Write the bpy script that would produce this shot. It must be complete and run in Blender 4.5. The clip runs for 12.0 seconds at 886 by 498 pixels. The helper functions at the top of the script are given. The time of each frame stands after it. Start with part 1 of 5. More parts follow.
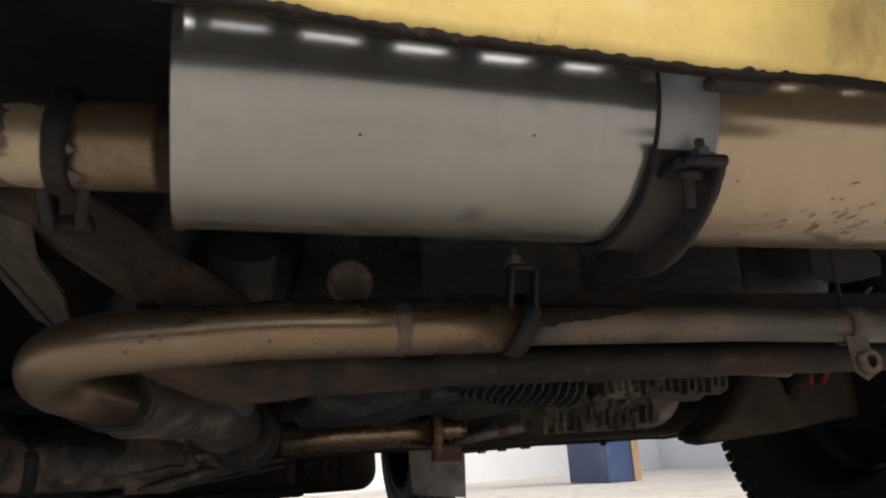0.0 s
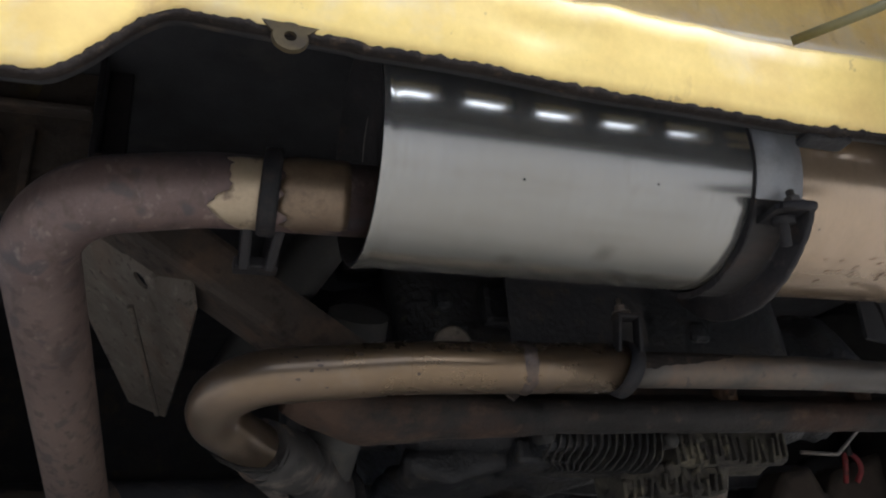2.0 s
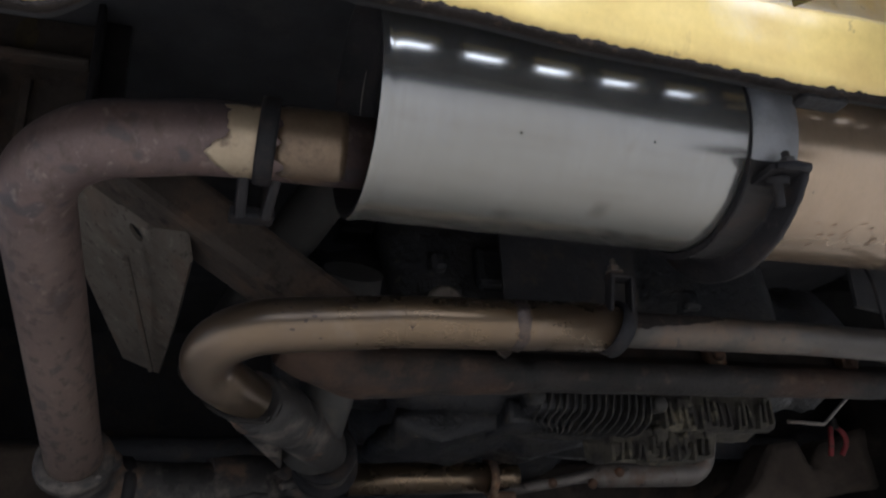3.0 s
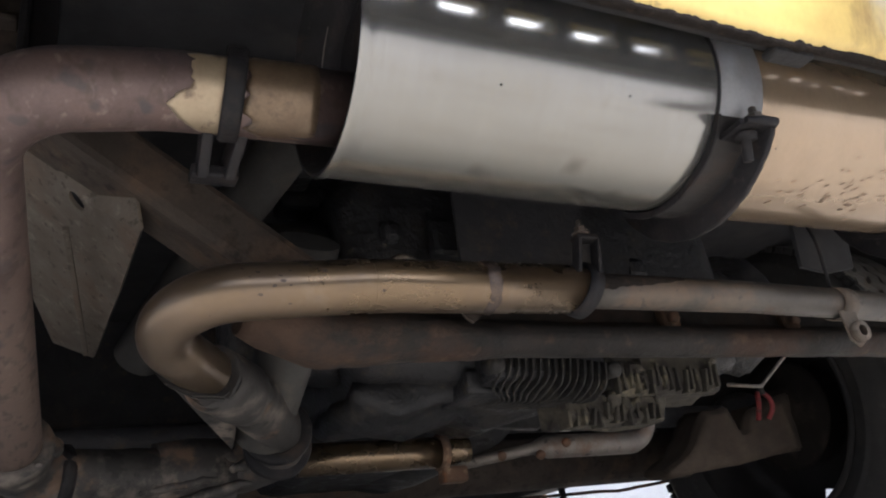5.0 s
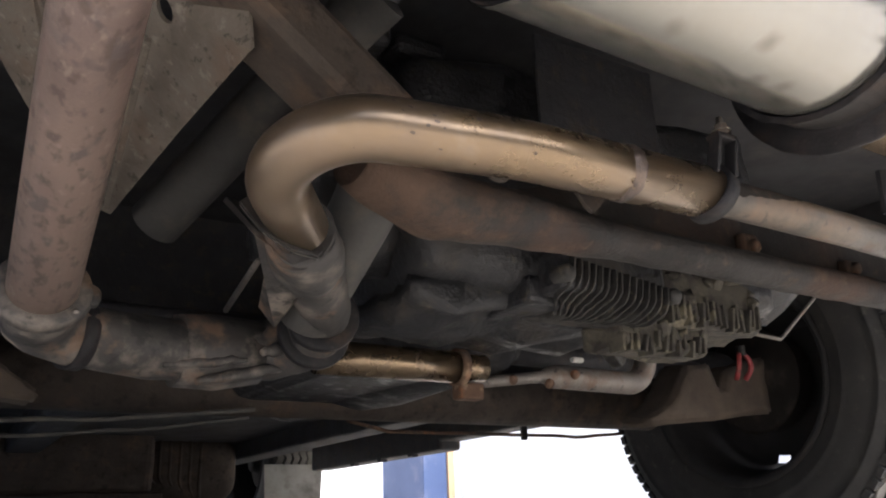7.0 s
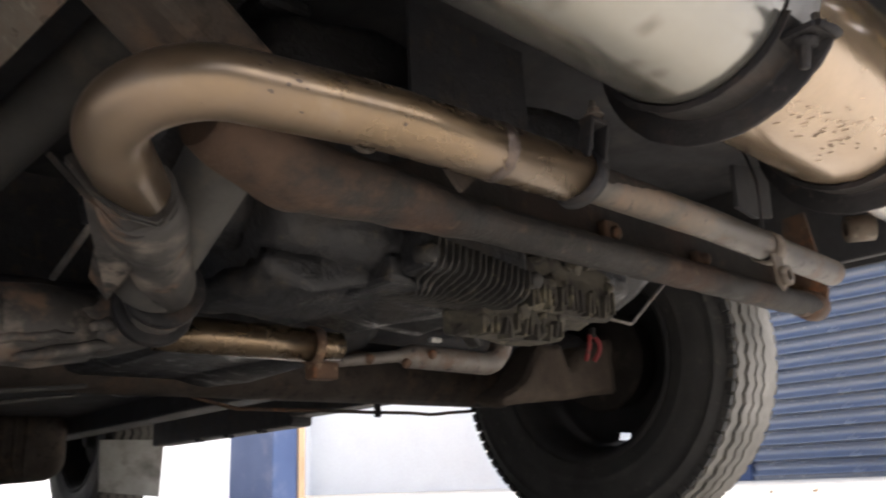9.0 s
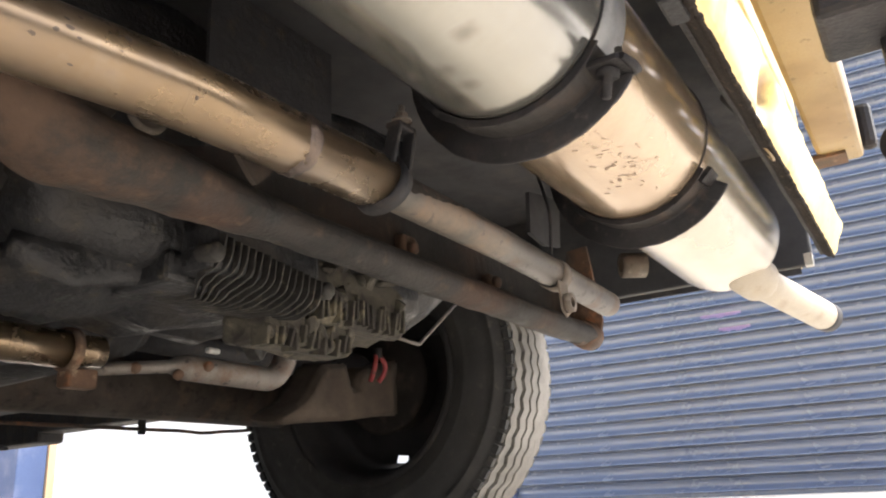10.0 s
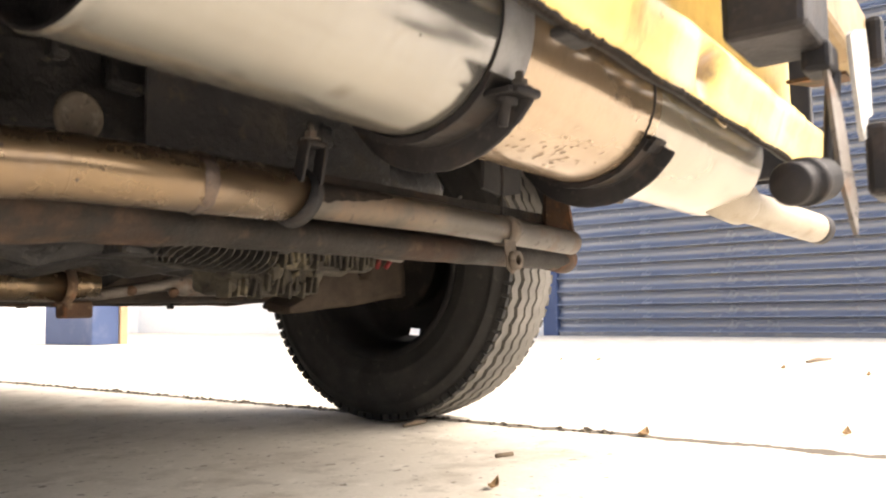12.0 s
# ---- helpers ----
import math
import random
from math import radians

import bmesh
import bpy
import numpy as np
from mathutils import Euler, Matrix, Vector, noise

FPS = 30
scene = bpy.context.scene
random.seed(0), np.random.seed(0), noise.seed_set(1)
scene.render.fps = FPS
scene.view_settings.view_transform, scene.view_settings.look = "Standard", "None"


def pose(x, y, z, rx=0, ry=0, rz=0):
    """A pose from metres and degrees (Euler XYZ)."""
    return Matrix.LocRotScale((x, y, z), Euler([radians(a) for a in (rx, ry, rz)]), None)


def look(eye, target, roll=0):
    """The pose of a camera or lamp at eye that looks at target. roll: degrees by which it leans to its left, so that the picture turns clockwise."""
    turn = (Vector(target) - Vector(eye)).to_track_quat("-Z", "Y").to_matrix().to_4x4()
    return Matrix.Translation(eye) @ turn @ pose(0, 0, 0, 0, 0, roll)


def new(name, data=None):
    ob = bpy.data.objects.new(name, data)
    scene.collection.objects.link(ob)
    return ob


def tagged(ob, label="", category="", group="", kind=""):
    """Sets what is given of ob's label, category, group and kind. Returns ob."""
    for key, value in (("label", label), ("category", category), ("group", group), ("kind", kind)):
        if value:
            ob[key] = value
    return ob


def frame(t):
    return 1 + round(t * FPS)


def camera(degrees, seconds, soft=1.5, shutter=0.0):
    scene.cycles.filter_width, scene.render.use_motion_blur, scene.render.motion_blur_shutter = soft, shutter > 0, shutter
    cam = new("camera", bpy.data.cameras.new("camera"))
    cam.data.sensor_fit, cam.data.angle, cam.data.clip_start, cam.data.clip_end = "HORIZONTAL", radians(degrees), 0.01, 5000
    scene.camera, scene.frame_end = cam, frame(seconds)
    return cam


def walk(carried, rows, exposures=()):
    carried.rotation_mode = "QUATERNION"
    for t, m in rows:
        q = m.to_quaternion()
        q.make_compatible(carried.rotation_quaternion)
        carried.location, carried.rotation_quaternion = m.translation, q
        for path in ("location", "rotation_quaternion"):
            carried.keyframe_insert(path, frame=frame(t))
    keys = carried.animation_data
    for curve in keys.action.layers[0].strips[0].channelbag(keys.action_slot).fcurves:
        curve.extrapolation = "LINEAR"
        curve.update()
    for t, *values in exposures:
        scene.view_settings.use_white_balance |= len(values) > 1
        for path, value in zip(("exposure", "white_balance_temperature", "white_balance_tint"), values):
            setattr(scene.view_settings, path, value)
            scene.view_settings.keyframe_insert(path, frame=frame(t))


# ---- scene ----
cam = camera(58.6, 12.0, soft=2.0, shutter=0.25)
SIZE = 0.83          # the plan below is drawn a little large; this brings the tyre to its true 0.65 m
PATH = [
    (0, (-0.1547, 0.0549, 0.2569), (0.4392, 1.8901, 0.7855), -3.9),
    (0.5, (-0.2277, 0.0446, 0.236), (0.3547, 1.8519, 0.8642), -5.5),
    (1, (-0.271, 0.0441, 0.197), (0.2852, 1.8402, 0.8787), -4.3),
    (1.5, (-0.283, 0.034, 0.189), (0.262, 1.789, 0.978), -5.1),
    (2, (-0.289, 0.036, 0.163), (0.326, 1.73, 1.029), -5.0),
    (2.5, (-0.293, 0.038, 0.15), (0.353, 1.68, 1.091), -4.0),
    (3, (-0.289, 0.041, 0.146), (0.343, 1.757, 0.957), -3.9),
    (3.5, (-0.288, 0.047, 0.142), (0.343, 1.818, 0.824), -4.3),
    (3.7, (-0.289, 0.045, 0.145), (0.344, 1.817, 0.821), -4.3),
    (5.3, (-0.344, 0.112, 0.132), (0.54, 1.728, 0.911), -7.2),
    (5.5, (-0.361, 0.157, 0.13), (0.558, 1.76, 0.895), -6.4),
    (6, (-0.402, 0.212, 0.128), (0.61, 1.758, 0.892), -5.6),
    (6.5, (-0.438, 0.236, 0.12), (0.575, 1.824, 0.792), -1.9),
    (6.7, (-0.436, 0.238, 0.111), (0.579, 1.832, 0.765), -2.0),
    (8.5, (-0.428, 0.249, 0.125), (0.651, 1.839, 0.68), -2.1),
    (9, (-0.411, 0.27, 0.127), (0.901, 1.671, 0.689), -2.7),
    (9.5, (-0.39, 0.288, 0.125), (1.139, 1.454, 0.676), -2.7),
    (10, (-0.383, 0.297, 0.125), (1.252, 1.286, 0.717), -2.7),
    (10.5, (-0.378, 0.298, 0.124), (1.289, 1.264, 0.66), -2.6),
    (11, (-0.37, 0.304, 0.13), (1.322, 1.251, 0.62), -2.6),
    (11.5, (-0.359, 0.253, 0.156), (1.295, 1.349, 0.412), -2.2),
    (11.8, (-0.353, 0.197, 0.214), (1.257, 1.364, 0.430), -1.2),
    (12, (-0.367, 0.151, 0.265), (1.244, 1.326, 0.42), -0.9),
]
walk(cam, [(t, look(Vector(eye) * SIZE, Vector(target) * SIZE, roll)) for t, eye, target, roll in PATH], exposures=[(0.0, 0.15, 5850.0, 9.0), (0.5, -0.15, 5950.0, 13.0), (1.0, 0.55, 5080.0, 11.0), (1.5, 0.38, 5150.0, 8.0), (2.0, 0.37, 5100.0, 8.0), (2.5, 0.12, 5100.0, 8.0), (3.0, 0.25, 5000.0, 9.0), (3.5, 0.96, 5250.0, 10.0), (5.5, 1.18, 5350.0, 11.0), (6.0, 1.82, 5400.0, 12.0), (6.5, 1.96, 5450.0, 11.0), (8.5, 1.30, 5750.0, 11.0), (9.0, 1.42, 5700.0, 10.0), (9.5, 1.80, 5750.0, 9.0), (10.5, 2.02, 6000.0, 9.0), (11.0, 2.03, 6150.0, 9.0), (11.5, 1.88, 6400.0, 10.0), (12.0, 1.85, 6550.0, 11.0)])

# ---- light ----
world = bpy.data.worlds.new("sky")
scene.world = world
world.use_nodes = True
wt = world.node_tree
sky = wt.nodes.new("ShaderNodeTexSky")
sky.sky_type, sky.sun_disc = "NISHITA", False
SUN_EL, SUN_AZ = 47.0, 150.0          # degrees; azimuth clockwise from +y
sky.sun_elevation, sky.sun_rotation = radians(SUN_EL), radians(SUN_AZ)
sky.air_density, sky.dust_density = 1.0, 8.0
wt.nodes["Background"].inputs[1].default_value = 0.15
wt.links.new(sky.outputs[0], wt.nodes["Background"].inputs[0])
sun = new("sun", bpy.data.lights.new("sun", "SUN"))
sun.data.energy, sun.data.angle, sun.data.color = 1.5, radians(50), (1.0, 0.95, 0.88)
a, e = radians(SUN_AZ), radians(SUN_EL)
sun.matrix_world = look((0, 0, 0), (-math.sin(a) * math.cos(e), -math.cos(a) * math.cos(e), -math.sin(e)))
sun.location = (-2, -6, 9)


# ---- materials ----
def ramp(nt, fac, lo, hi):
    n = nt.nodes.new("ShaderNodeMapRange")
    n.inputs[1].default_value, n.inputs[2].default_value = lo, hi
    nt.links.new(fac, n.inputs[0])
    return n.outputs[0]


def noise_of(nt, co, scale, detail=5.0, rough=0.6, stretch=None):
    if stretch:
        mp = nt.nodes.new("ShaderNodeMapping")
        mp.inputs["Scale"].default_value = stretch
        nt.links.new(co, mp.inputs[0])
        co = mp.outputs[0]
    n = nt.nodes.new("ShaderNodeTexNoise")
    n.inputs["Scale"].default_value, n.inputs["Detail"].default_value, n.inputs["Roughness"].default_value = scale, detail, rough
    nt.links.new(co, n.inputs["Vector"])
    return n.outputs[0]


def mixc(nt, fac, a, b, blend="MIX"):
    n = nt.nodes.new("ShaderNodeMix")
    n.data_type, n.blend_type = "RGBA", blend
    for v, sock in ((fac, n.inputs[0]), (a, n.inputs[6]), (b, n.inputs[7])):
        if isinstance(v, bpy.types.NodeSocket):
            nt.links.new(v, sock)
        elif isinstance(v, (int, float)):
            sock.default_value = v
        else:
            sock.default_value = (*v, 1)
    return n.outputs[2]


def mixf(nt, fac, a, b):
    n = nt.nodes.new("ShaderNodeMix")
    for v, sock in ((fac, n.inputs[0]), (a, n.inputs[2]), (b, n.inputs[3])):
        if isinstance(v, bpy.types.NodeSocket):
            nt.links.new(v, sock)
        else:
            sock.default_value = v
    return n.outputs[0]


def material(name, base, rough=0.6, metal=0.0, dark=None, layers=(), grain=300.0, blot=14.0, bump=0.25, bump_scale=220.0, stretch=None, coat=0.0, spec=0.5, relief=0.002):
    """base and its darker tone vary at two scales; layers: (colour, scale, low, high, roughness, metal[, strength, stretch, detail]) are rust, dirt and wear laid over it."""
    m = bpy.data.materials.new(name)
    m.use_nodes = True
    nt = m.node_tree
    bs = nt.nodes["Principled BSDF"]
    co = nt.nodes.new("ShaderNodeTexCoord").outputs["Object"]
    dark = dark or tuple(c * 0.7 for c in base)
    big = ramp(nt, noise_of(nt, co, blot, 6, 0.62, stretch), 0.3, 0.7)
    fine = ramp(nt, noise_of(nt, co, grain, 3, 0.6, stretch), 0.25, 0.75)
    col = mixc(nt, big, dark, base)
    col = mixc(nt, mixf(nt, 0.35, 0.0, fine), col, tuple(c * 0.75 for c in dark))
    ro = mixf(nt, big, min(1, rough * 1.2), rough)
    me = metal
    for c, sc, lo, hi, r, mt, *more in layers:
        f = ramp(nt, noise_of(nt, co, sc, more[2] if len(more) > 2 else 6, 0.62, more[1] if len(more) > 1 else None), lo, hi)
        if more:
            f = mixf(nt, f, 0.0, more[0])
        col = mixc(nt, f, col, c)
        ro = mixf(nt, f, ro, r)
        me = mixf(nt, f, me, mt)
    for v, key in ((col, "Base Color"), (ro, "Roughness"), (me, "Metallic")):
        if isinstance(v, bpy.types.NodeSocket):
            nt.links.new(v, bs.inputs[key])
        else:
            bs.inputs[key].default_value = v
    bs.inputs["Coat Weight"].default_value = coat
    bs.inputs["Specular IOR Level"].default_value = spec
    if bump == 0:
        return m
    bp = nt.nodes.new("ShaderNodeBump")
    bp.inputs["Strength"].default_value, bp.inputs["Distance"].default_value = bump, relief
    h = mixf(nt, 0.6, noise_of(nt, co, bump_scale, 5, 0.6), noise_of(nt, co, bump_scale / 9, 4, 0.6))
    nt.links.new(h, bp.inputs["Height"])
    nt.links.new(bp.outputs[0], bs.inputs["Normal"])
    return m


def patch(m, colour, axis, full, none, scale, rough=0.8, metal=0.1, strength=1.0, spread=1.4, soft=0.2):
    """Mixes a blotchy second colour over the material: strongest where the object's coordinate reaches `full`, gone
    past `none`.
    """
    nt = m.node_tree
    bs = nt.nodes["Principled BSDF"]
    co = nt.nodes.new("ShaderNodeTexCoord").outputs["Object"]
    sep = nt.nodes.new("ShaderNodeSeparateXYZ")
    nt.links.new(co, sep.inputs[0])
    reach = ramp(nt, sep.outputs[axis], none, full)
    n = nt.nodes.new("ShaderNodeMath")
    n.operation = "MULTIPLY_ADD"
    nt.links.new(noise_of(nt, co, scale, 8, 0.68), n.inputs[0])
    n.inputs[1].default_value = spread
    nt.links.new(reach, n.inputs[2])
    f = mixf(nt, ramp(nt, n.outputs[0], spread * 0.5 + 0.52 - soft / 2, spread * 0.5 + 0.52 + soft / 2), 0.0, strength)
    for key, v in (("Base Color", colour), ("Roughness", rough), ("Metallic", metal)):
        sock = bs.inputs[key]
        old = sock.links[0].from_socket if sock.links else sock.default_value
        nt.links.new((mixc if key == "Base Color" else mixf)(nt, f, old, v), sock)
    return m


def spots(m, *kinds):
    """Small flecks and pits over all else: (colour, scale, low, high, strength, stretch)."""
    nt = m.node_tree
    sock = nt.nodes["Principled BSDF"].inputs["Base Color"]
    co = nt.nodes.new("ShaderNodeTexCoord").outputs["Object"]
    for colour, scale, lo, hi, strength, stretch in kinds:
        f = mixf(nt, ramp(nt, noise_of(nt, co, scale, 2, 0.55, stretch), lo, hi), 0.0, strength)
        nt.links.new(mixc(nt, f, sock.links[0].from_socket, colour), sock)
    return m


def stain(m, colour, centre, core, rim, scale, strength=0.9):
    """One blotch of colour with a ragged edge round a point of the object."""
    nt = m.node_tree
    bs = nt.nodes["Principled BSDF"]
    co = nt.nodes.new("ShaderNodeTexCoord").outputs["Object"]
    far = nt.nodes.new("ShaderNodeVectorMath")
    far.operation = "DISTANCE"
    nt.links.new(co, far.inputs[0])
    far.inputs[1].default_value = centre
    n = nt.nodes.new("ShaderNodeMath")
    n.operation = "MULTIPLY_ADD"
    nt.links.new(noise_of(nt, co, scale, 6, 0.65), n.inputs[0])
    n.inputs[1].default_value = rim
    nt.links.new(far.outputs["Value"], n.inputs[2])
    f = mixf(nt, ramp(nt, n.outputs[0], rim * 1.5, core + rim * 0.5), 0.0, strength)
    sock = bs.inputs["Base Color"]
    nt.links.new(mixc(nt, f, sock.links[0].from_socket, colour), sock)
    return m


RUST_DARK = (0.07, 0.035, 0.02)
# A duller, warmer tone spreads over the muffler towards its underside, by height.
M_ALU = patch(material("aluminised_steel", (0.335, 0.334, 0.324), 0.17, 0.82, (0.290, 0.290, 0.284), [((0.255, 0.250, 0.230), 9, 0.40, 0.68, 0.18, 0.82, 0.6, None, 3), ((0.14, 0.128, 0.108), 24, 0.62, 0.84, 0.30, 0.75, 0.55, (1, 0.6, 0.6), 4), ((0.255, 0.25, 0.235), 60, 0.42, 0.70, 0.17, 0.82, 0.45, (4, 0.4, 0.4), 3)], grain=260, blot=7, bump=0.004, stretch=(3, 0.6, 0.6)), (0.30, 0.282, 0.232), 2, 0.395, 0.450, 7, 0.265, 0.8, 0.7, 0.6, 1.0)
for at, core, rim in (((0.042, 0.545, 0.406), 0.004, 0.012), ((0.068, 0.540, 0.406), 0.003, 0.010), ((0.015, 0.512, 0.411), 0.002, 0.012), ((0.085, 0.560, 0.409), 0.002, 0.010), ((-0.06, 0.53, 0.407), 0.001, 0.012)):
    stain(M_ALU, (0.13, 0.118, 0.10), at, core, rim, 70, 0.6)
# Tan middle and cream right section, each browner towards the underside.
M_ALU_TAN = patch(material("tan_steel", (0.430, 0.335, 0.235), 0.17, 0.66, (0.370, 0.285, 0.195), [((0.35, 0.265, 0.175), 10, 0.44, 0.70, 0.20, 0.62, 0.6, None, 2), ((0.40, 0.315, 0.225), 40, 0.42, 0.70, 0.18, 0.66, 0.4, (3, 0.5, 0.5), 2)], grain=200, blot=6, bump=0.004, stretch=(2, 1, 1)), (0.22, 0.155, 0.105), 2, 0.388, 0.440, 34, 0.26, 0.75, 0.4, 2.0, 0.9)
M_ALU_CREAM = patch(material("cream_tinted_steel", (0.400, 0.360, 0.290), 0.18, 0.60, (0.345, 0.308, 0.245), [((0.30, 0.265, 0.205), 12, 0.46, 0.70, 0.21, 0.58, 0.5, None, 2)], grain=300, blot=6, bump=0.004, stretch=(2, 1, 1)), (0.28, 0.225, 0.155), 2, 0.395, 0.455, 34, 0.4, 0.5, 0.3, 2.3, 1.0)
M_TAIL = material("pale_tailpipe_steel", (0.36, 0.32, 0.255), 0.5, 0.25, (0.30, 0.26, 0.20), [((0.20, 0.15, 0.10), 26, 0.54, 0.72, 0.6, 0.2, 0.6, None, 3)], bump=0.08)
M_PIPE = patch(material("tarnished_pipe_steel", (0.225, 0.167, 0.103), 0.24, 0.88, (0.168, 0.122, 0.076), [((0.125, 0.092, 0.066), 13, 0.50, 0.80, 0.30, 0.80, 0.5, None, 3), ((0.115, 0.090, 0.070), 70, 0.62, 0.80, 0.32, 0.75, 0.5, None, 2), ((0.25, 0.215, 0.18), 40, 0.56, 0.80, 0.30, 0.78, 0.3, None, 3)], grain=160, blot=14, bump=0.0, stretch=(0.25, 1, 1)), (0.160, 0.122, 0.090), 0, -0.30, -0.12, 26, 0.38, 0.7, 0.8, 2.0, 1.2)
M_PIPE_GREY = material("dull_pipe_steel", (0.098, 0.088, 0.076), 0.42, 0.6, (0.060, 0.053, 0.046), [(RUST_DARK, 24, 0.54, 0.70, 0.8, 0.1, 0.7), ((0.17, 0.125, 0.085), 12, 0.50, 0.70, 0.5, 0.4, 0.6), ((0.05, 0.042, 0.04), 80, 0.60, 0.66, 0.7, 0.2, 0.7)], grain=300, blot=16, bump=0.12, stretch=(0.5, 1, 1))
M_BAND = material("dull_band_steel", (0.33, 0.335, 0.345), 0.50, 0.75, (0.27, 0.275, 0.285), [((0.16, 0.15, 0.145), 30, 0.56, 0.74, 0.6, 0.4, 0.5)], grain=260, bump=0.05)
M_BOLT = material("dull_bolt_steel", (0.16, 0.145, 0.13), 0.4, 0.7, (0.08, 0.07, 0.06), [(RUST_DARK, 60, 0.52, 0.66, 0.8, 0.1, 0.8)], bump=0.2)
M_WELD = material("weld_steel", (0.135, 0.102, 0.078), 0.38, 0.8, (0.060, 0.050, 0.048), grain=500, blot=90, bump=0.6)
M_RUSTY_PIPE = material("rusty_exhaust_pipe", (0.145, 0.105, 0.094), 0.44, 0.5, (0.098, 0.070, 0.065), [((0.150, 0.088, 0.062), 20, 0.50, 0.76, 0.7, 0.2, 0.4), ((0.060, 0.052, 0.055), 42, 0.62, 0.70, 0.6, 0.3, 0.75, None, 1), ((0.175, 0.135, 0.115), 85, 0.56, 0.76, 0.5, 0.3, 0.35, (1, 1, 0.5), 4)], grain=500, blot=26, bump=0.6, bump_scale=260, relief=0.0010)
# Paler tan towards the pipe's forward end, masked by y.
patch(M_RUSTY_PIPE, (0.215, 0.158, 0.128), 1, 0.80, 0.57, 18, 0.55, 0.25, 0.85, 0.9, 0.9)
spots(M_RUSTY_PIPE, ((0.070, 0.060, 0.060), 44, 0.60, 0.68, 0.65, None), ((0.085, 0.062, 0.052), 105, 0.54, 0.68, 0.8, (1, 0.7, 0.7)), ((0.31, 0.25, 0.21), 110, 0.60, 0.74, 0.4, (1, 0.7, 0.7)))
# Much darker tone on the highest run of the pipe, masked by z.
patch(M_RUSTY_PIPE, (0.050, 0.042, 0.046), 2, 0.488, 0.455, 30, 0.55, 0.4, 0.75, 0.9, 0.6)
M_RUST = material("rusted_steel", (0.13, 0.070, 0.038), 0.75, 0.15, (0.055, 0.034, 0.023), [((0.26, 0.19, 0.12), 34, 0.58, 0.72, 0.8, 0.1), ((0.22, 0.085, 0.03), 22, 0.58, 0.70, 0.85, 0.0, 0.8), ((0.03, 0.025, 0.022), 15, 0.52, 0.66, 0.8, 0.1, 0.9)], bump=0.6)
M_BEAM = patch(patch(material("oily_rusted_beam", (0.026, 0.023, 0.021), 0.62, 0.05, (0.013, 0.012, 0.0112), [(RUST_DARK, 9, 0.52, 0.68, 0.85, 0.0, 0.4), ((0.075, 0.052, 0.036), 40, 0.58, 0.70, 0.8, 0.0, 0.6), ((0.005, 0.0045, 0.004), 13, 0.56, 0.64, 0.5, 0.0, 0.8)], bump=0.8, spec=0.22, relief=0.003), (0.034, 0.024, 0.018), 0, -0.3, 0.10, 16, 0.8, 0.0, 0.8, 2.4, 0.6), (0.080, 0.046, 0.028), 0, -0.28, 0.06, 40, 0.85, 0.0, 0.4, 2.5, 0.4)
M_BLACK = material("black_bracket_steel", (0.0145, 0.0138, 0.015), 0.55, 0.0, (0.010, 0.0096, 0.0104), [((0.050, 0.036, 0.026), 26, 0.54, 0.70, 0.8, 0.0, 0.6), ((0.060, 0.052, 0.046), 75, 0.58, 0.70, 0.7, 0.0, 0.5), ((0.030, 0.026, 0.026), 9, 0.46, 0.60, 0.5, 0.0, 0.5)], bump=0.6, spec=0.2, relief=0.003)
M_GRIME = material("greasy_underbody", (0.036, 0.0355, 0.038), 0.6, 0.0, (0.022, 0.0215, 0.0235), [((0.058, 0.051, 0.044), 11, 0.53, 0.72, 0.9, 0.0, 0.9), ((0.080, 0.058, 0.038), 38, 0.55, 0.70, 0.9, 0.0, 0.6)], bump=0.9, bump_scale=90, spec=0.3, relief=0.006)
M_OIL = material("oily_black_casting", (0.0185, 0.0182, 0.0195), 0.5, 0.0, (0.0108, 0.0106, 0.0115), [((0.042, 0.036, 0.029), 16, 0.54, 0.72, 0.9, 0.0, 0.8), ((0.085, 0.070, 0.050), 60, 0.60, 0.70, 0.9, 0.0, 0.7), ((0.008, 0.0078, 0.008), 26, 0.54, 0.62, 0.25, 0.0, 0.8)], bump=0.9, bump_scale=110, spec=0.4, relief=0.007)
M_EXCH = material("sooty_collector_steel", (0.056, 0.051, 0.047), 0.6, 0.2, (0.022, 0.020, 0.018), [((0.16, 0.135, 0.11), 14, 0.53, 0.64, 0.8, 0.0, 0.8), ((0.14, 0.085, 0.05), 22, 0.55, 0.66, 0.85, 0.0, 0.6), ((0.012, 0.011, 0.010), 30, 0.56, 0.64, 0.8, 0.0, 0.9)], bump=0.7, bump_scale=90)
M_PLATE = material("dusty_steel_plate", (0.128, 0.110, 0.088), 0.75, 0.1, (0.082, 0.067, 0.052), [((0.12, 0.070, 0.042), 13, 0.52, 0.74, 0.85, 0.0, 0.6), ((0.20, 0.175, 0.14), 60, 0.58, 0.70, 0.8, 0.0, 0.5, None, 4), ((0.045, 0.034, 0.027), 95, 0.60, 0.66, 0.9, 0.0, 0.85, (1, 0.6, 1), 3)], grain=420, blot=22, bump=0.7, bump_scale=200, relief=0.0015)
M_CAST = material("dusty_cast_alloy", (0.060, 0.056, 0.050), 0.55, 0.3, (0.020, 0.0185, 0.017), [((0.010, 0.009, 0.008), 22, 0.46, 0.60, 0.8, 0.1, 0.9), ((0.12, 0.10, 0.07), 60, 0.58, 0.68, 0.8, 0.0, 0.6)], bump=0.6)
